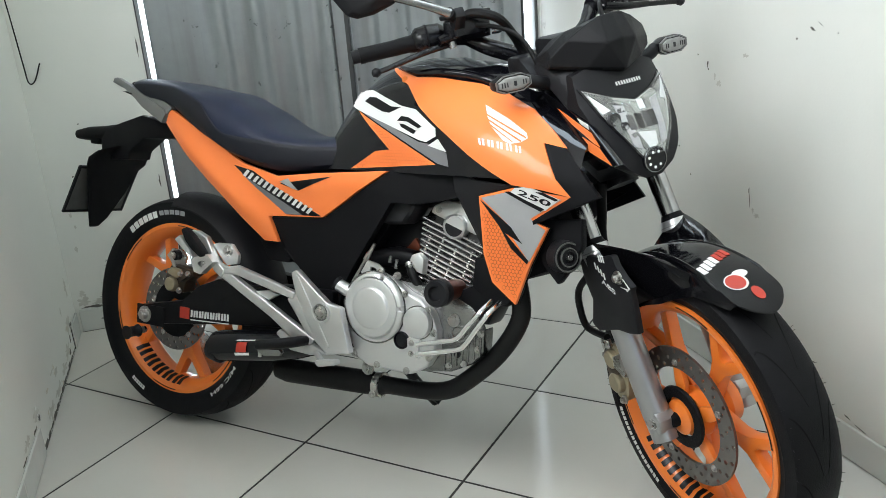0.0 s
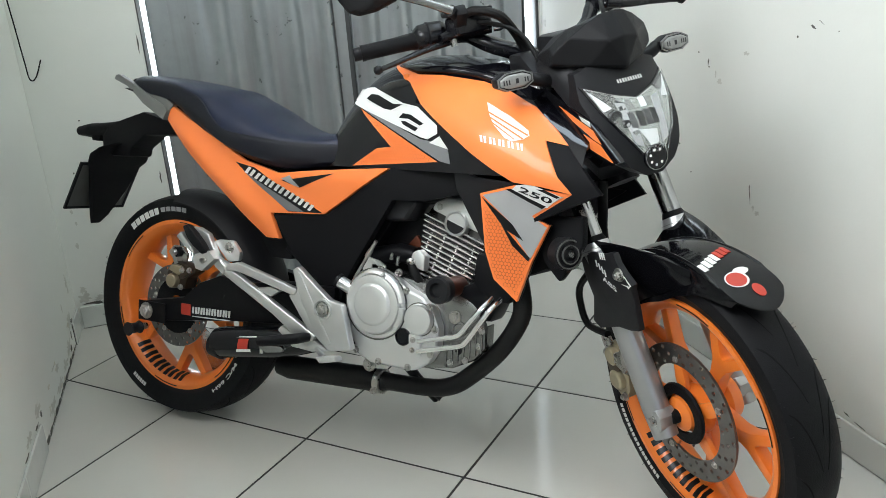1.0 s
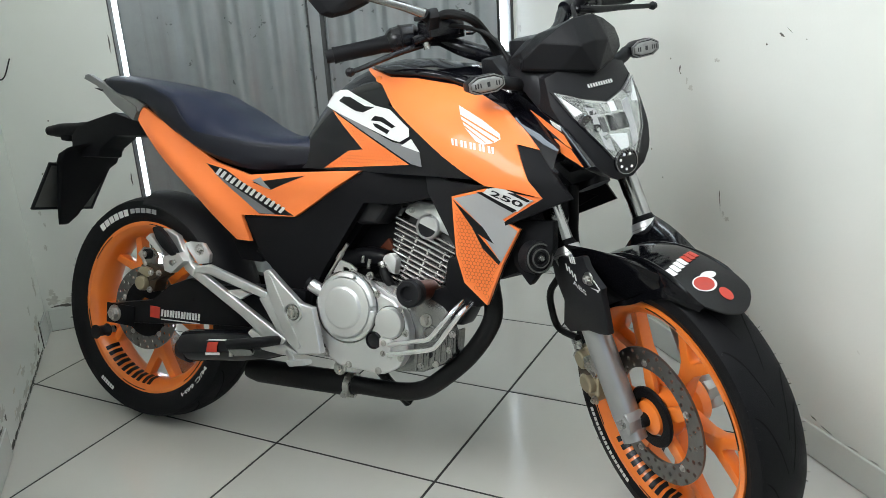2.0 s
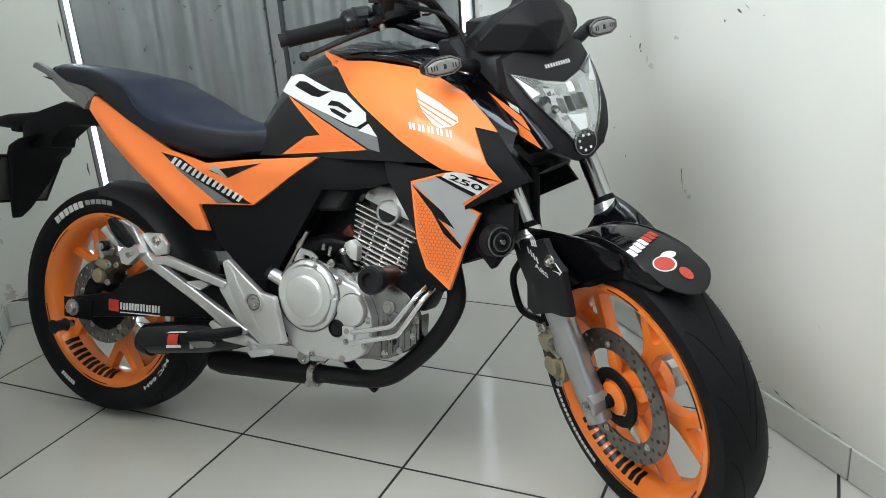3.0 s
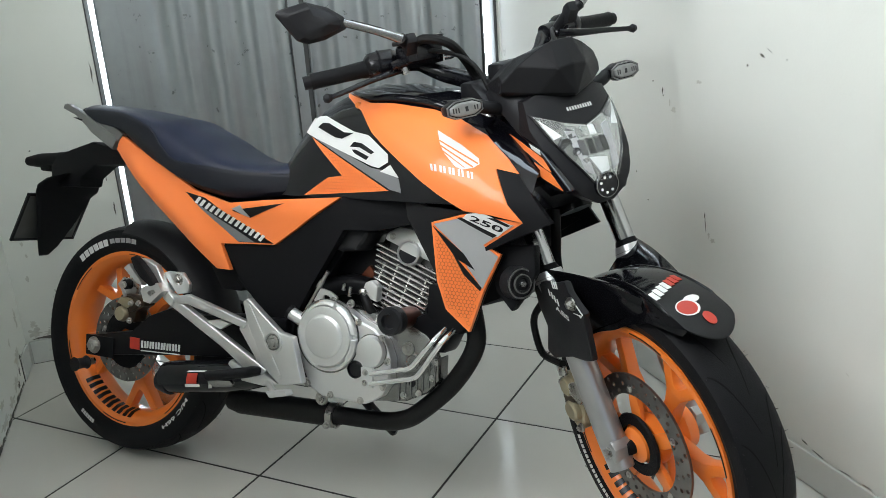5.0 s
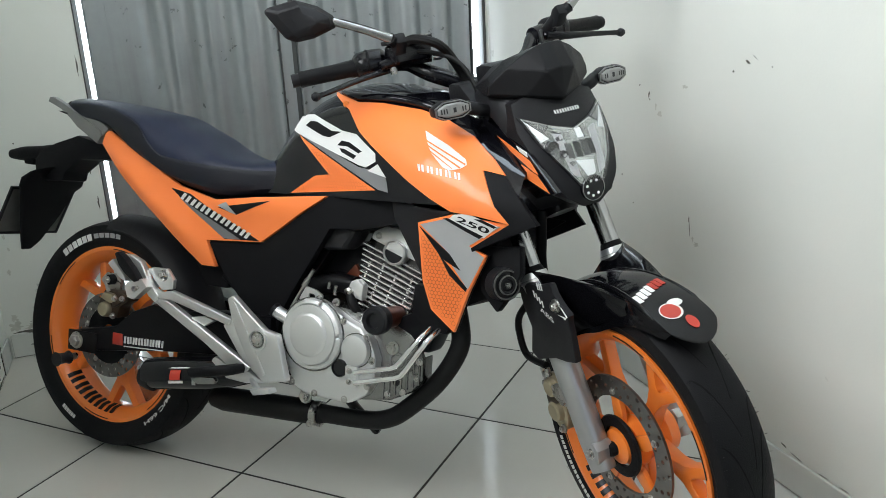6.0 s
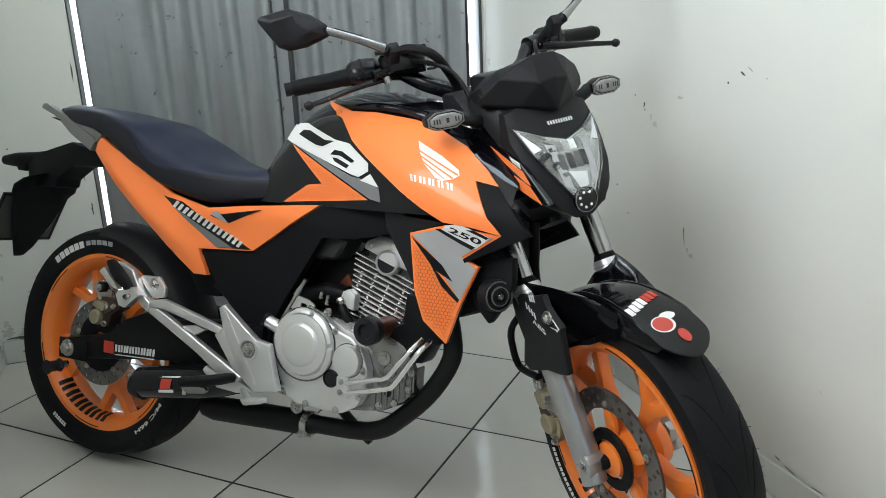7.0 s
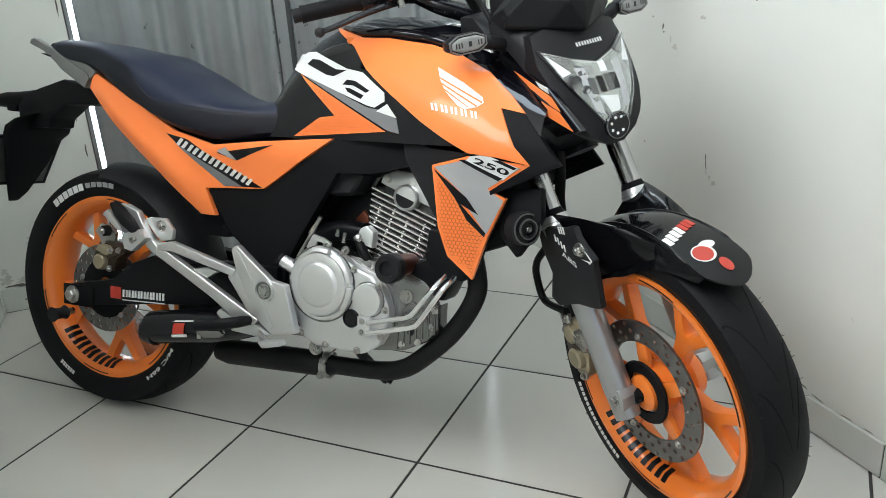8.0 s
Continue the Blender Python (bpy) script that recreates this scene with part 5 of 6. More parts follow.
# -- seat and tail
SEAT_ROWS = ((-.170, .900, .876, .050, .886), (-.157, .912, .866, .070, .894), (-.10, .912, .850, .085, .893), (.01, .901, .833, .104, .884), (.08, .891, .797, .118, .866), (.14, .881, .766, .128, .842), (.18, .875, .749, .134, .803), (.22, .858, .731, .138, .774), (.27, .836, .711, .140, .764), (.33, .802, .694, .136, .757), (.40, .779, .682, .126, .750), (.47, .774, .688, .110, .747), (.54, .787, .698, .098, .748), (.585, .80, .71, .09, .75))
lower, upper = [], []
for (x, zt, zb), (_, w, zc) in zip(smooth_path([r[:3] for r in SEAT_ROWS], 5), smooth_path([(r[0], r[3], r[4]) for r in SEAT_ROWS], 5)):
    zc = min(zc, zt - .006)
    side = [(.80, zb), (.93, zb + .006), (.99, zb + .25 * (zc - zb)), (1.0, zb + .5 * (zc - zb)), (.995, zc - .010), (.985, zc - .003), (.965, zc)]
    lower.append([(x, -w * k, z) for k, z in side] + [(x, w * k, z) for k, z in reversed(side)])
    top = []
    for k in range(25):
        a = math.pi * k / 24
        c, q = math.cos(a), math.sin(a)
        top.append((x, -w * .968 * math.copysign(abs(c) ** .85, c), zc - .003 + (zt - zc + .003) * q ** .95))
    upper.append(top + [(x, w * .6, zc - .006), (x, -w * .6, zc - .006)])
seat = part("seat", rings(bmesh.new(), lower), SEAT, bike, "dark stepped dual seat with charcoal sides")
part("seat_top", rings(bmesh.new(), upper), SEAT_TOP, seat, "black vinyl top tinted for the sky's blue sheen")
tail = both("tail_panel", panel([(0.008, 0.829), (0.160, 0.760), (0.283, 0.702), (0.398, 0.676), (0.514, 0.688), (0.703, 0.702), (0.528, 0.590), (0.370, 0.582), (0.391, 0.522), (0.351, 0.522), (0.224, 0.615), (0.096, 0.706), (-0.006, 0.793)], tail_y, .0045, .012, .014, bev=.003), ORANGE, bike, "orange tail side panel")
part("tail_print", panel([(0.257, 0.696), (0.322, 0.685), (0.525, 0.592), (0.424, 0.589)], tail_y, .0055, .001), BLACK_PRINT, tail, "black printed band")
part("tail_print", panel([(0.414, 0.660), (0.562, 0.683), (0.465, 0.646)], tail_y, .0055, .001), BLACK_PRINT, tail)
part("tail_print", panel([(0.283, 0.678), (0.422, 0.590), (0.472, 0.591)], tail_y, .0061, .0008), GREY_PRINT, tail)
part("tail_print", panel([(0.414, 0.664), (0.437, 0.673), (0.465, 0.647), (0.449, 0.650)], tail_y, .0061, .0008), SILVER_PRINT, tail)
for pts in ([(0.290, 0.673), (0.316, 0.664), (0.329, 0.677), (0.304, 0.687)], [(0.324, 0.661), (0.348, 0.652), (0.364, 0.665), (0.337, 0.674)], [(0.355, 0.649), (0.377, 0.640), (0.394, 0.654), (0.372, 0.663)], [(0.384, 0.637), (0.405, 0.628), (0.422, 0.642), (0.401, 0.651)], [(0.412, 0.626), (0.434, 0.617), (0.448, 0.630), (0.428, 0.639)], [(0.440, 0.614), (0.462, 0.605), (0.476, 0.619), (0.454, 0.627)], [(0.469, 0.603), (0.490, 0.594), (0.504, 0.607), (0.482, 0.616)]):
    for q in slim_pair(pts):
        part("tail_letter", panel(q, tail_y, .0068, .001), WHITE_PRINT, tail, "slim white slanted bar")
both("side_cover", panel([(0.707, 0.702), (0.843, 0.712), (0.901, 0.664), (0.786, 0.637), (0.709, 0.634), (0.655, 0.556), (0.607, 0.488), (0.582, 0.447), (0.561, 0.385), (0.524, 0.393), (0.467, 0.446), (0.411, 0.508), (0.373, 0.578), (0.533, 0.590)], tail_y, -.002, .02, bev=.003), MATT_BLACK, bike, "matt black frame cover")
rail = both("grab_rail", panel([(-0.219, 0.898), (-0.214, 0.908), (-0.203, 0.910), (-0.152, 0.888), (-0.084, 0.858), (-0.010, 0.826), (-0.004, 0.813), (-0.018, 0.792), (-0.104, 0.834), (-0.130, 0.853), (-0.172, 0.880)], tail_y, .012, .017, bev=.005), RAIL, bike, "silver aluminium grab rail")
part("rail_block", panel([(-0.091, 0.859), (-0.060, 0.869), (0.020, 0.830), (-0.001, 0.813)], tail_y, .008, .022, bev=.004), RAIL, rail)
part("tail_cover", prism([(-.222, .886), (-.192, .905), (-.165, .906), (-.14, .89), (-.14, .868), (-.175, .866)], -.040, .040, .006), GLOSS_BLACK, bike)
part("tail_underside", prism([(-.19, .875), (-.05, .835), (.03, .785), (.18, .66), (.28, .56), (.34, .47), (.40, .47), (.42, .52), (.42, .68), (.25, .74), (.05, .83), (-.1, .87)], -.085, .085, .006), MATT_BLACK, bike)
hang = part("rear_fender", prism([(-.05, .79), (-.16, .815), (-.245, .792), (-.300, .772), (-.322, .745), (-.318, .705), (-.29, .690), (-.21, .692), (-.205, .715), (-.150, .752), (-.03, .755)], -.040, .040, .007), MATT_BLACK, bike, "black plate hanger")
rows = []
for x, z, w, d in ((-.255, .722, .060, .020), (-.278, .712, .088, .022), (-.298, .694, .100, .022), (-.306, .672, .100, .020), (-.320, .655, .086, .018), (-.334, .620, .074, .016), (-.348, .586, .062, .014), (-.366, .550, .046, .012), (-.383, .514, .030, .010), (-.400, .490, .014, .008)):
    ring = [(-w, d * .2), (-w * .92, d), (-w * .5, d * 1.15), (w * .5, d * 1.15), (w * .92, d), (w, d * .2), (w * .9, -d * .6), (-w * .9, -d * .6)]
    rows.append([(x + .87 * u, y, z + .3 * u) for y, u in ring])
part("splash_flap", bevel(rings(bmesh.new(), rows), .003, 1, 50), MATT_BLACK, hang, "black tapering splash flap")
lampbar = part("plate_lamp", tube([(-.23, -.01, .778), (-.32, -.01, .766), (-.40, -.01, .760), (-.452, -.01, .757)], [.018, .019, .020, .013], 14), MATT_BLACK, hang)
part("lamp_lug", prism([(-.392, .752), (-.386, .732), (-.358, .730), (-.345, .752)], -.022, .004, .003), MATT_BLACK, lampbar)
PLATE_AT = Matrix.Translation((-.366, 0, .602)) @ Matrix.Rotation(radians(29), 4, "Y")
plate = part("number_plate", box(-.0010, .0010, -.098, .098, -.072, .072, .0008, 1), PLATE_BACK, hang, "dull grey back of the number plate", PLATE_AT)
outer = [(-.102, -.076), (.102, -.076), (.102, .076), (-.102, .076)]
inner = [(-.095, -.069), (.095, -.069), (.095, .069), (-.095, .069)]
bm = frame_plate(outer, inner, -.003, .003)
bmesh.ops.transform(bm, matrix=Matrix.Rotation(radians(90), 4, "Z"), verts=bm.verts)
part("plate_frame", bm, SATIN_BLACK, plate, "thin dark plate frame")
part("plate_wire", tube([(.006, .052, .045), (.010, .058, .030), (.009, .066, .016), (.010, .060, .004), (.008, .078, -.020), (.008, .072, -.044)], .0016, 6), RAIL, plate)

# -- frame and engine
part("main_frame", tube([(1.06, 0, .84), (.98, 0, .72), (.75, 0, .66), (.56, 0, .60), (.54, 0, .40), (.56, 0, .28)], .032, 14), FRAME_BLACK, bike, "black steel frame")
part("frame_core", prism([(.42, .60), (.72, .70), (.93, .70), (1.02, .74), (1.05, .60), (.99, .54), (.90, .66), (.70, .62), (.62, .50), (.56, .34), (.50, .34), (.48, .50)], -.075, .075, .008), FRAME_BLACK, bike)
case_bm = prism([(.605, .44), (.63, .33), (.665, .285), (.74, .268), (.86, .285), (.915, .312), (.940, .34), (.938, .385), (.915, .43), (.86, .455), (.78, .465), (.70, .475), (.64, .47)], -.115, .115, .014)
for v in case_bm.verts:
    # the front narrows towards the far side
    v.co.x = min(v.co.x, .94 - .9 * max(0, v.co.y + .105))
case = part("crankcase", case_bm, CASE_GREY, bike, "grey cast crankcase")
cover = part("clutch_cover", prism([(.609, .43), (.612, .37), (.628, .322), (.646, .290), (.676, .276), (.785, .274), (.822, .296), (.842, .330), (.843, .375), (.828, .410), (.802, .436), (.77, .447), (.735, .466), (.695, .482), (.655, .478), (.626, .458)], -.146, -.112, .010, seg=3), CAST, case, "silver cast engine side cover")
part("cover_rim", lathe([(.0745, .012), (.0745, -.004), (.0715, -.007), (.067, -.007), (.066, -.002)], 64, (.688, -.146, .408)), CAST, cover)
part("cover_dome", lathe([(.0655, .004), (.0655, -.012), (.063, -.0165), (.058, -.018), (.0465, -.0185), (.0435, -.0225), (.040, -.0240), (.020, -.0248), (.004, -.0250)], 64, (.689, -.146, .409)), CAST, cover, "round raised clutch dome")
for a0, a1 in ((-38, 2), (8, 66), (72, 104)):
    rows = []
    for k in range(13):
        g = radians(a0 + (a1 - a0) * k / 12)
        rows.append([(.688 + r * math.cos(g), y, .408 + r * math.sin(g)) for r, y in ((.0660, -.150), (.0775, -.148), (.0770, -.160), (.0670, -.164))])
    part("cover_rib", bevel(rings(bmesh.new(), rows), .002, 1), CAST, cover)
part("starter_cover", lathe([(.0335, .03), (.0335, -.006), (.031, -.0105), (.027, -.0115), (.003, -.0120)], 48, (.798, -.147, .389)), CAST, cover, "small round cast cover")
part("oil_window", lathe([(.019, .004), (.019, -.004), (.0165, -.006), (.015, -.002), (.003, -.0015)], 28, (.760, -.145, .346)), GLOSS_BLACK, cover, "dark round oil window")
for x, z in ((.640, .300), (.70, .283), (.775, .282), (.828, .318), (.835, .372), (.820, .418), (.762, .445), (.755, .420)):
    part("cover_bolt", bolt((x, -.145, z), .0055, .007), STEEL, cover)
part("filler_neck", tube([(.635, -.13, .420), (.612, -.138, .434), (.584, -.142, .447)], [.0165, .0145, .0140], 18, 1), SILVER, case)
part("filler_ring", tube([(.588, -.141, .445), (.581, -.142, .449)], .0165, 18, 1), GRIP, case)
flange = part("pipe_flange", prism([(.777, .355), (.806, .357), (.806, .313), (.779, .314)], -.154, -.143, .003), CAST, cover)
for z in (.345, .323):
    part("flange_bolt", bolt((.789, -.154, z), .0045, .006), STEEL, flange)
for pts in ([(.800, -.152, .343), (.870, -.152, .361), (.890, -.152, .367), (.902, -.151, .378), (.935, -.146, .424), (.952, -.12, .452)], [(.800, -.152, .322), (.878, -.152, .342), (.900, -.152, .349), (.914, -.151, .361), (.955, -.146, .424), (.972, -.12, .452)]):
    part("oil_pipe", tube(pts, .0056, 12, 4), CHROME, case, "chrome oil pipe")
# dark parts round the cylinder foot, brackets and small hardware
part("ignition_cover", prism([(.845, .45), (.93, .49), (.965, .44), (.945, .395), (.865, .405)], -.112, -.04, .012), FRAME_BLACK, case)
part("case_plug", bolt((.867, -.116, .399), .0095, .013), STEEL, case)
part("case_plug", lathe([(.017, .002), (.017, -.004), (.013, -.005), (.011, -.002), (.003, -.002)], 28, (.878, -.115, .374)), CASE_GREY, case)
part("drain_hole", lathe([(.0075, .002), (.0075, -.002), (.006, -.0025), (.004, -.001)], 20, (.879, -.115, .328)), FRAME_BLACK, case)
lever = part("lever_bracket", frame_plate([(.639, .478), (.655, .506), (.682, .500), (.698, .490), (.697, .473), (.655, .468)], [(.662, .480), (.664, .492), (.676, .491), (.680, .487), (.678, .481), (.668, .479)], -.132, -.127), SILVER, case, "cast clutch lever bracket")
part("lever_bolt", bolt((.690, -.132, .482), .0055, .006), STEEL, lever)
part("clutch_rod", tube([(.616, -.128, .455), (.640, -.13, .492), (.652, -.131, .511)], .0032, 8, 1), STEEL, lever)
part("rod_barrel", tube([(.649, -.131, .506), (.657, -.131, .519), (.661, -.131, .525), (.672, -.132, .543)], [.0062, .0062, .0042, .0042], 10, 1), STEEL, lever)
part("head_lug", prism([(.739, .500), (.748, .524), (.764, .531), (.780, .518), (.778, .484), (.758, .490)], -.104, -.080, .005), CAST, case, "cast lug beside the cylinder")
part("lug_bolt", bolt((.750, -.104, .500), .0055, .007), STEEL, case)
# thin grey rings paint the shadow lines round the two covers
part("cover_shadow_line", lathe([(.0755, -.0005), (.0790, -.0005), (.0790, -.0016), (.0755, -.0016)], 64, (.688, -.146, .408), closed=True), CASE_GREY, cover)
part("cover_shadow_line", lathe([(.0340, -.0005), (.0362, -.0005), (.0362, -.0016), (.0340, -.0016)], 48, (.798, -.146, .389), closed=True), CASE_GREY, cover)
part("breather_hose", tube([(.742, -.098, .508), (.752, -.104, .488), (.764, -.106, .470), (.778, -.100, .452)], [.009, .010, .010, .009], 14, 4), WIRE, case, "short black rubber hose")
part("hose_clip", tube([(.743, -.099, .506), (.746, -.101, .500)], .0112, 14, 1), STEEL, case)
for x, z, h in ((.716, .492, .020), (.700, .504, .014), (.786, .446, .012)):
    part("case_stud", tube([(x, -.112, z), (x + .003, -.113, z + h)], [.0045, .0038], 10, 1), STEEL, case)
part("inlet_stub", prism([(.705, .532), (.728, .558), (.741, .540), (.738, .520), (.717, .518)], -.055, -.03, .004), COPPER, case)
part("starter_motor", tube([(.63, -.07, .50), (.70, -.07, .515), (.74, -.07, .51)], .022, 16, 1), FRAME_BLACK, case)
# plain dark block added to shut out brightness showing behind the cylinder
part("engine_gap_block", prism([(.62, .44), (.80, .44), (.79, .60), (.64, .60)], -.045, .06, .01), FRAME_BLACK, case)
part("case_web", prism([(.729, .466), (.742, .452), (.775, .436), (.781, .418), (.752, .420), (.730, .440)], -.140, -.115, .004), CAST, case)
part("web_bolt", bolt((.726, -.118, .478), .006, .012), STEEL, case)
for k in range(7):
    x = .848 + k * .0135
    part("case_rib", box(x, x + .0035, -.119, -.06, .288 + k * .007, .325 + k * .010, .001, 1), CASE_GREY, case)
for x, z in ((.925, .345), (.895, .310), (.930, .378), (.860, .300)):
    part("case_bolt", bolt((x, -.116, z), .005, .006), STEEL, case)
part("drain_plug", bolt((.655, -.110, .262), .011, .012), STEEL, bike)
part("gear_link", tube([(.62, -.11, .283), (.70, -.115, .280)], .005, 8, 1), CHROME, bike)
# finned cylinder and head, tilted forwards
TILT_C = Matrix.Translation((.797, 0, .470)) @ Matrix.Rotation(radians(20), 4, "Y")
cyl = part("cylinder", prism([(-.020, -.03), (.062, -.03), (.064, .15), (-.066, .15)], -.066, .066, .004), CORE_DARK, bike, "finned aluminium cylinder", TILT_C)
for k in range(13):
    z = -.022 + k * .0112
    part("fin", box(-.040 - .33 * (z + .02), .080, -.084 + .006 * abs(k - 6) / 6, .084 - .006 * abs(k - 6) / 6, z, z + .0056, .0016, 1), FIN, cyl)
for i, x in enumerate((-.050, -.018, .018, .056)):
    for k in range(5):
        z = -.013 + k * .0224 + .0112 * (i % 2)
        if x > -.036 - .33 * (z + .02):
            part("fin_post", box(x - .003, x + .003, -.079, -.06, z - .004, z + .010, .001, 1), FIN, cyl)
head = part("cylinder_head", prism([(-.070, .131), (.078, .131), (.074, .160), (.030, .190), (-.045, .172), (-.068, .150)], -.080, .080, .008), CAST, cyl, "silver cylinder head cover")
part("head_bolt", bolt((-.052, -.080, .146), .005, .006), STEEL, head)
capp = part("head_cap", lathe([(.0265, .02), (.0265, -.010), (.0235, -.012), (.0215, -.009), (.004, -.009)], 40, (0, -.080, .130)), CAST, cyl)
part("cap_shade", rings(bmesh.new(), [[(.0212 * math.cos(radians(g)), y, .130 + .0212 * math.sin(radians(g))) for g in range(180, 361, 15)] for y in (-.0885, -.0898)]), SATIN_BLACK, capp)
for s in (-1, 1):
    sl = part("frame_slider", lathe([(.020, s * .0), (.022, s * .012), (.022, s * .075), (.018, s * .080)], 28, (.858, s * .085, .462)), COPPER, bike, "brown anodised frame slider")
    part("slider_end", lathe([(.027, s * .072), (.029, s * .076), (.029, s * .098), (.025, s * .104), (.016, s * .104), (.014, s * .096), (.003, s * .096)], 32, (.858, s * .085, .462)), SATIN_BLACK, sl)
part("radiator_cowl", prism([(.93, .57), (1.02, .57), (1.01, .535), (.93, .50), (.90, .51)], -.11, .11, .01), MATT_BLACK, bike)
part("rubber_boot", prism([(.905, .475), (.945, .446), (.985, .440), (1.0, .46), (.99, .53), (.91, .54)], -.125, -.07, .012), MATT_BLACK, bike, "black rubber boot over the pipe ends")
part("intake", prism([(.645, .617), (.690, .641), (.703, .646), (.755, .634), (.740, .610), (.724, .588), (.674, .584)], -.105, -.03, .014, seg=3), CHARCOAL, bike, "charcoal airbox corner")

# -- exhaust
part("exhaust_pipe", tube([(.90, -.04, .55), (.965, -.06, .52), (.998, -.078, .456), (.998, -.08, .405), (.955, -.08, .332), (.885, -.078, .264), (.840, -.075, .236), (.78, -.07, .223), (.65, -.07, .217)], .0198, 18), EXHAUST_BLACK, bike, "black exhaust pipe")
muf = part("muffler", tube([(.685, -.07, .217), (.655, -.07, .217), (.635, -.07, .216), (.40, -.07, .205), (.368, -.07, .204)], [.019, .023, .0275, .0285, .022], 28, 1), EXHAUST_BLACK, bike, "black underfloor silencer")
part("pipe_clamp", lathe([(.0235, -.008), (.029, -.008), (.029, .008), (.0235, .008)], 28, closed=True), STEEL, muf, "steel pipe clamp", Matrix.Translation((.662, -.07, .216)) @ Matrix.Rotation(radians(90), 4, "Z"))
part("clamp_bolt", bolt((.662, -.098, .200), .006, .012), STEEL, muf)
can = part("silencer_can", tube([(.52, -.11, .30), (.47, -.135, .290), (.42, -.15, .284), (.27, -.155, .262), (.247, -.155, .258), (.238, -.155, .257)], [.028, .033, .036, .038, .036, .026], 28, 1), GLOSS_BLACK, bike, "short gloss black silencer can")
part("can_mouth", lathe([(.0005, .012), (.026, .012), (.030, 0), (.034, 0), (.035, .012), (.035, .03), (.028, .03)], 28), SATIN_BLACK, can, "dark silencer mouth", Matrix.Translation((.236, -.155, .257)) @ Matrix.Rotation(radians(8), 4, "Y") @ Matrix.Rotation(radians(-90), 4, "Z"))
for k, (a0, a1, x0, x1, mat) in enumerate(((152, 188, .338, .368, RED_PRINT), (190, 200, .334, .376, WHITE_PRINT), (142, 147, .33, .39, WHITE_PRINT))):
    rows = []
    for g in range(5):
        q = radians(a0 + (a1 - a0) * g / 4)
        rows.append([(x, -.154 + rr * math.cos(q), .2685 + (x - .345) * .15 + rr * math.sin(q)) for x, rr in ((x0, .0385), (x1, .0378), (x1, .0372), (x0, .0379))])
    part("can_sticker", rings(bmesh.new(), rows), mat, can, "red and white sticker")

for g in (35, 155, 275):
    part("end_bolt", lathe([(.001, -.004), (.0042, -.004), (.005, 0), (.005, .004)], 12), STEEL, can, "", Matrix.Translation((.234, -.155, .257)) @ Matrix.Rotation(radians(8), 4, "Y") @ Matrix.Rotation(radians(-90), 4, "Z") @ Matrix.Translation((.0315 * math.cos(radians(g)), 0, .0315 * math.sin(radians(g)))))

# rear hugger over the tyre
rows = []
for k in range(25):
    g = radians(-5 + 95 * k / 24)
    pts = []
    for r, us in ((.312, 1), (.308, -1)):
        for i in range(11):
            u = us * (-1 + 2 * i / 10)
            rr = r - .035 * abs(u) ** 3
            pts.append((rr * math.cos(g), .078 * u, RZ + rr * math.sin(g)))
    rows.append(pts)
part("rear_hugger", rings(bmesh.new(), rows), SATIN_BLACK, bike, "black rear tyre hugger")
part("shock_absorber", tube([(.36, 0, .68), (.42, 0, .50), (.46, 0, .40)], .035, 16, 2), FRAME_BLACK, bike)
both("subframe_tube", tube([(.62, -.07, .60), (.45, -.08, .54), (.40, -.085, .50), (.50, -.09, .44)], .013, 10, 1), FRAME_BLACK, bike)
part("tail_light", prism([(-.185, .892), (-.13, .893), (-.10, .872), (-.15, .866)], -.045, .045, .006), LENS_GREY, bike, "clear tail light")

# -- swingarm, rear brake, foot rests, stand
arm = both("swingarm", prism([(.56, .425), (.56, .345), (.398, .318), (.254, .305), (.091, .284), (-.052, .266), (-.063, .317), (.088, .345), (.145, .389), (.211, .414), (.30, .405), (.40, .42)], -.122, -.085, .006), FRAME_BLACK, bike, "black box-section swingarm")
part("axle_nut", bolt((-.037, -.123, .295), .015, .016), STEEL, arm, "steel axle nut")
part("axle_plate", box(-.068, .03, -.126, -.122, .268, .320, .003), FRAME_BLACK, arm)
part("arm_sticker", box(.085, .118, -.1245, -.1222, .301, .330, .0006, 1), RED_PRINT, arm, "red square of a sticker")
for k in range(7):
    for q in slim_pair([(.122 + k * .0185, .308 + k * .0008), (.138 + k * .0185, .308 + k * .0008), (.139 + k * .0185, .325 + k * .0008), (.123 + k * .0185, .325 + k * .0008)]):
        part("arm_letter", prism(q, -.1235, -.1222), WHITE_PRINT, arm, "slim white bar")
part("arm_line", prism([(.122, .299), (.250, .305), (.250, .3075), (.122, .3015)], -.1235, -.1222), WHITE_PRINT, arm)
part("chain_guard", prism([(-.100, .205), (-.05, .222), (.062, .150), (.056, .105), (-.03, .085)], .086, .090, .001), FOIL, bike, "shiny thin metal chain guard")
bob = part("stand_bobbin", tube([(-.045, -.120, .252), (-.045, -.14, .252)], .009, 18, 1), STEEL, bike, "black paddock stand bobbin")
part("bobbin_sleeve", tube([(-.045, -.138, .252), (-.045, -.142, .252), (-.045, -.150, .252), (-.045, -.170, .252), (-.045, -.178, .252)], [.013, .017, .013, .014, .018], 20, 1), SATIN_BLACK, bob)
part("rear_sensor_ring", lathe([(.028, -.0595), (.074, -.0595), (.076, -.057), (.074, -.052), (.028, -.050)], 40, closed=True), MATT_BLACK, rear, "black sensor ring")
rc = part("rear_caliper", prism([(.000, .395), (.020, .428), (.054, .427), (.103, .420), (.100, .404), (.074, .388), (.066, .358), (.035, .360), (.005, .372)], -.096, -.056, .007), BRONZE, bike, "dark bronze rear brake caliper")
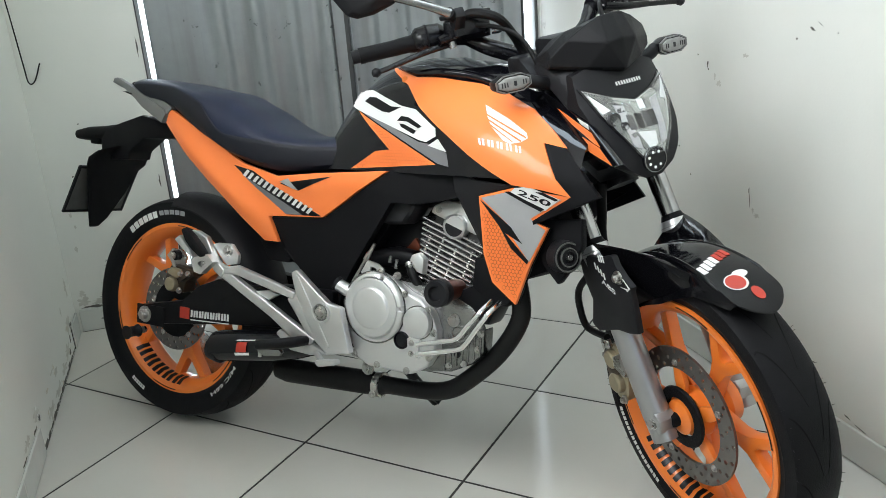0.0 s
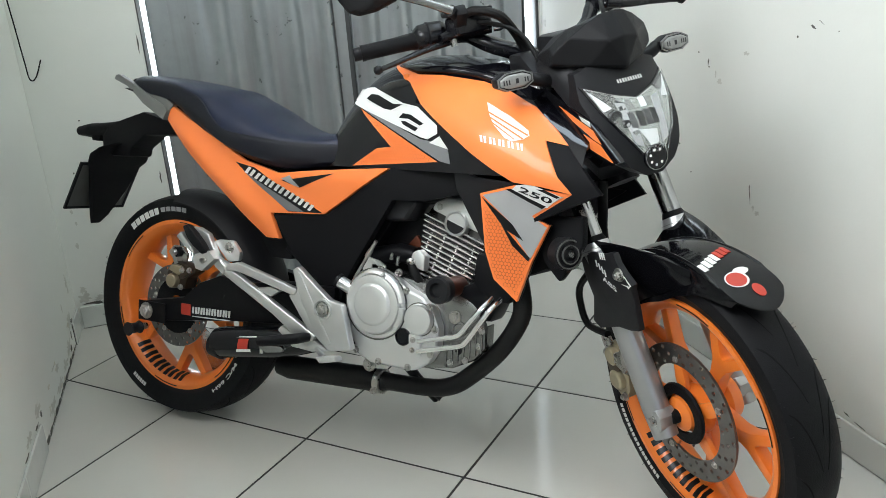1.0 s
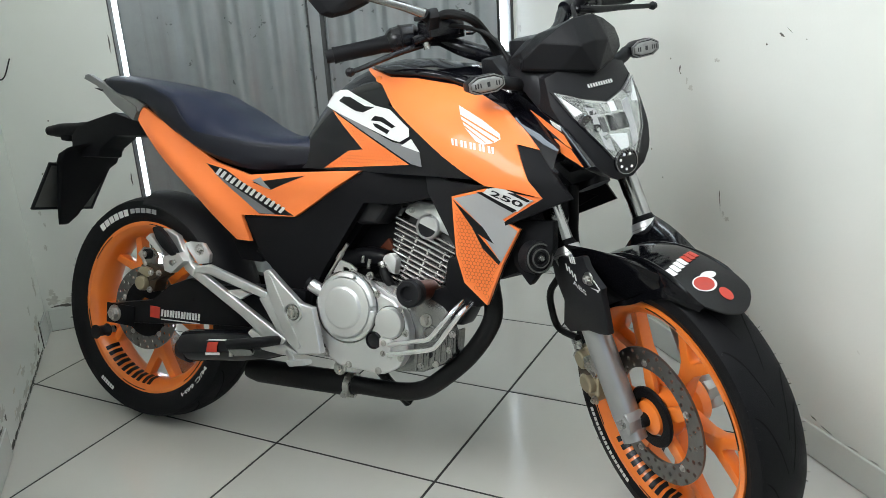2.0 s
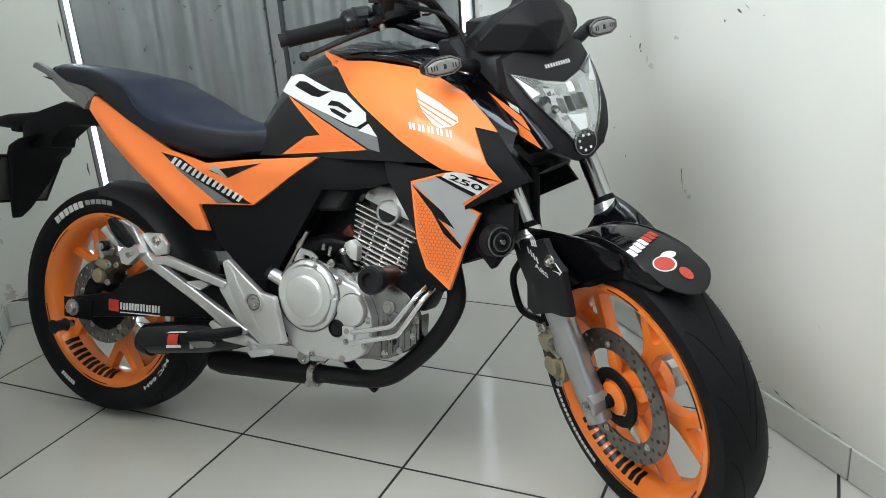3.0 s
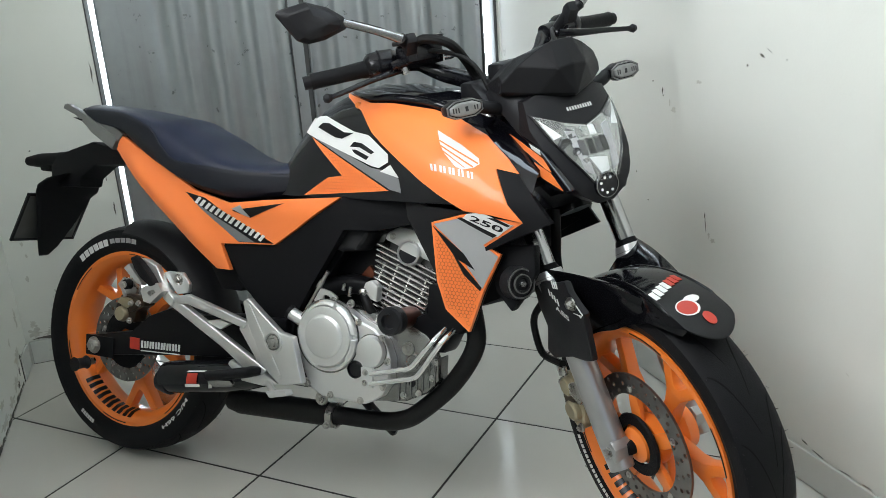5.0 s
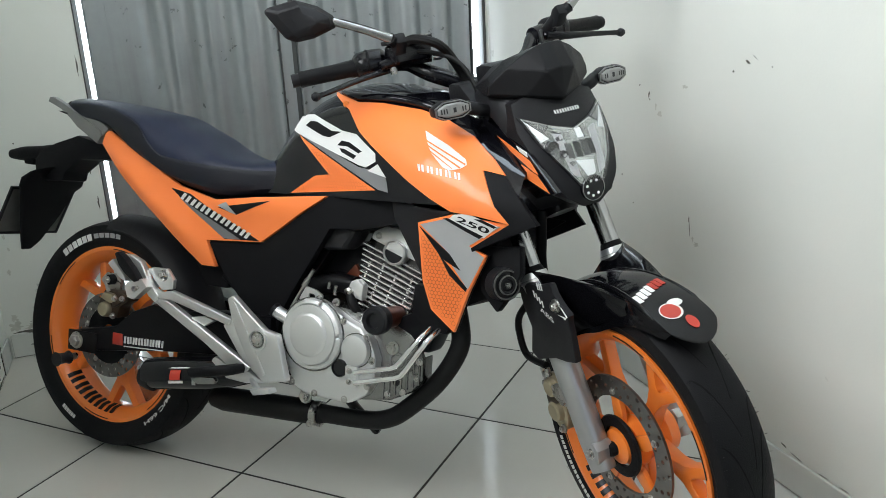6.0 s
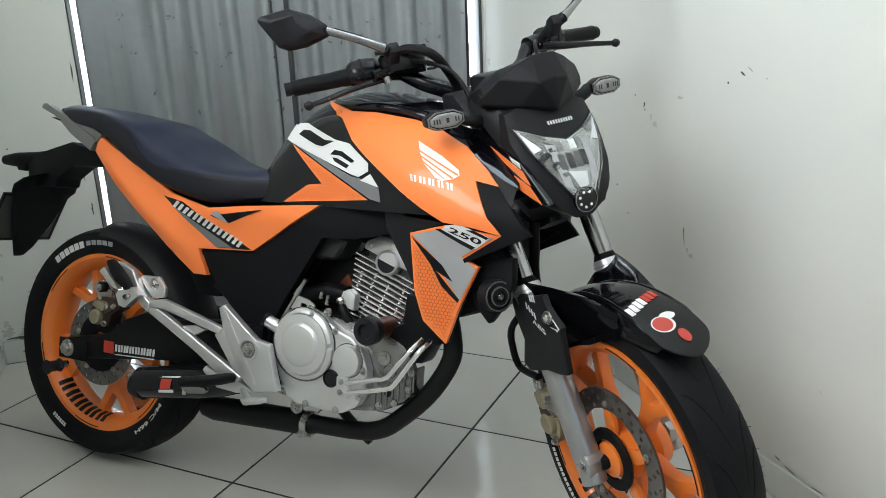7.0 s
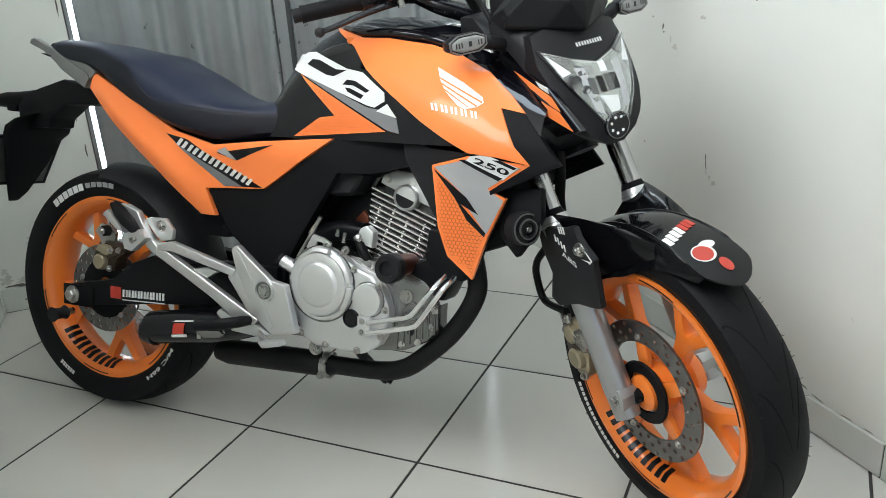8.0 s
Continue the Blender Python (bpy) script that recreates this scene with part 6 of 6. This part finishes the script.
part("caliper_piston", lathe([(.003, -.010), (.016, -.010), (.0185, -.007), (.0205, .002), (.0205, .02)], 28, (.028, -.098, .379)), GOLD, rc, "bronze piston cap")
part("caliper_bridge", prism([(.018, .408), (.030, .424), (.060, .420), (.072, .405), (.052, .396)], -.108, -.09, .005), GOLD, rc)
part("caliper_bridge", prism([(.058, .385), (.085, .40), (.098, .412), (.088, .418), (.058, .402)], -.106, -.09, .004), BRONZE, rc)
part("bleed_nipple", tube([(.040, -.10, .425), (.036, -.104, .440), (.033, -.106, .450)], [.005, .004, .0025], 10, 1), STEEL, rc)
part("caliper_plate", prism([(-.020, .448), (.000, .468), (.036, .466), (.052, .448), (.045, .425), (.020, .420), (-.006, .434)], -.072, -.064, .002), STEEL, rc, "steel caliper bracket")
part("plate_grommet", lathe([(.013, .01), (.013, -.008), (.010, -.010), (.007, -.010)], 24, (.024, -.078, .452)), GRIP, rc)
part("plate_bolt", bolt((.022, -.088, .452), .006, .007), STEEL, rc)
for x, z in ((.066, .410), (.092, .412), (.062, .366)):
    part("caliper_bolt", bolt((x, -.104, z), .0055, .008), STEEL, rc)
plate = prism([(.484, .464), (.499, .473), (.545, .438), (.587, .408), (.622, .402), (.651, .305), (.592, .293), (.557, .318), (.499, .417)], -.182, -.162, .005, seg=3)
hanger = part("foot_rest_plate", plate, SILVER, bike, "silver cast foot rest hanger")
part("hanger_arm", prism([(.263, .467), (.291, .457), (.324, .464), (.420, .441), (.499, .421), (.492, .405), (.400, .425), (.325, .442), (.290, .440), (.256, .443)], -.184, -.166, .005, seg=3), SILVER, hanger)
part("hanger_arm", prism([(.279, .452), (.310, .441), (.385, .405), (.556, .322), (.545, .309), (.502, .311), (.430, .355), (.280, .429), (.256, .445)], -.182, -.164, .005, seg=3), SILVER, hanger)
part("hanger_arm", prism([(.177, .536), (.199, .535), (.231, .523), (.263, .471), (.290, .450), (.280, .430), (.256, .445), (.236, .472), (.200, .515)], -.186, -.168, .005, seg=3), SILVER, hanger)
part("hanger_arm", prism([(.474, .404), (.499, .419), (.562, .322), (.541, .320)], -.180, -.166, .004, seg=3), SILVER, hanger)
part("hanger_web", prism([(.372, .408), (.416, .416), (.445, .409), (.416, .393)], -.174, -.160, .003), SILVER, hanger)
part("hanger_foot", prism([(.500, .313), (.545, .312), (.575, .300), (.592, .293), (.542, .284), (.487, .287), (.443, .320), (.453, .332)], -.178, -.160, .005), SILVER, hanger)
part("hanger_tab", prism([(.235, .505), (.252, .510), (.296, .511), (.318, .487), (.316, .465), (.282, .459)], -.170, -.158, .004), SILVER, hanger)
part("hanger_rib", prism([(.500, .462), (.508, .458), (.598, .312), (.590, .306)], -.1845, -.178, .002), SILVER, hanger)
part("tab_bolt", bolt((.287, -.170, .494), .009, .010), STEEL, hanger)
part("bolt_recess", lathe([(.024, .002), (.024, -.004), (.020, -.004), (.018, .001)], 28, (.572, -.182, .385), closed=True), SILVER, hanger)
part("pivot_bolt", bolt((.572, -.181, .385), .010, .010), STEEL, hanger)
# grey disc paints the ring of shadow round the recessed bolt
part("pivot_shadow", lathe([(.0005, -.0006), (.018, -.0006), (.018, .002)], 28, (.572, -.182, .385)), CASE_GREY, hanger)
peg = part("pillion_foot_rest", prism([(.174, .538), (.186, .543), (.205, .530), (.234, .504), (.252, .482), (.236, .476), (.208, .493), (.188, .512)], -.212, -.192, .005), GRIP, hanger, "folded black pillion foot rest")
part("foot_rest_strip", prism([(.152, .512), (.168, .524), (.200, .494), (.216, .475), (.197, .479), (.185, .487)], -.210, -.194, .003), SILVER, peg)
clevis = part("peg_clevis", frame_plate([(.205, .464), (.213, .474), (.255, .486), (.273, .468), (.234, .436), (.214, .440)], [(.226, .460), (.228, .465), (.246, .470), (.252, .464), (.238, .453), (.230, .455)], -.206, -.186), SILVER, hanger)
part("clevis_pin", bolt((.240, -.200, .462), .006, .006), STEEL, clevis)
part("foot_rest", tube([(.535, -.172, .316), (.530, -.198, .318), (.518, -.218, .3165), (.441, -.238, .303)], [.010, .013, .0135, .0125], 14, 3, flat=.8), GRIP, hanger, "black rubber foot rest")
part("foot_rest_bracket", prism([(.435, .289), (.456, .296), (.500, .300), (.508, .294), (.501, .286), (.457, .279)], -.234, -.222, .003), CASE_GREY, hanger)
part("feeler_bolt", tube([(.440, -.226, .290), (.442, -.228, .274)], .004, 8, 1), STEEL, hanger)
part("brake_pedal", tube([(.545, -.168, .298), (.575, -.188, .288), (.600, -.208, .285)], [.007, .008, .008], 10, flat=.6), SILVER, hanger)
part("pedal_pad", prism([(.588, .288), (.640, .297), (.645, .287), (.600, .276)], -.226, -.200, .004), SILVER, hanger, "ribbed pedal tip")
part("side_stand", tube([(.60, .08, .26), (.615, .17, .17), (.628, .262, .092)], [.014, .013, .012], 12, 1), FRAME_BLACK, bike, "black side stand")
part("engine_bar", tube([(.74, -.05, .23), (.78, -.035, .205), (.80, -.03, .193)], .010, 10), FRAME_BLACK, bike)
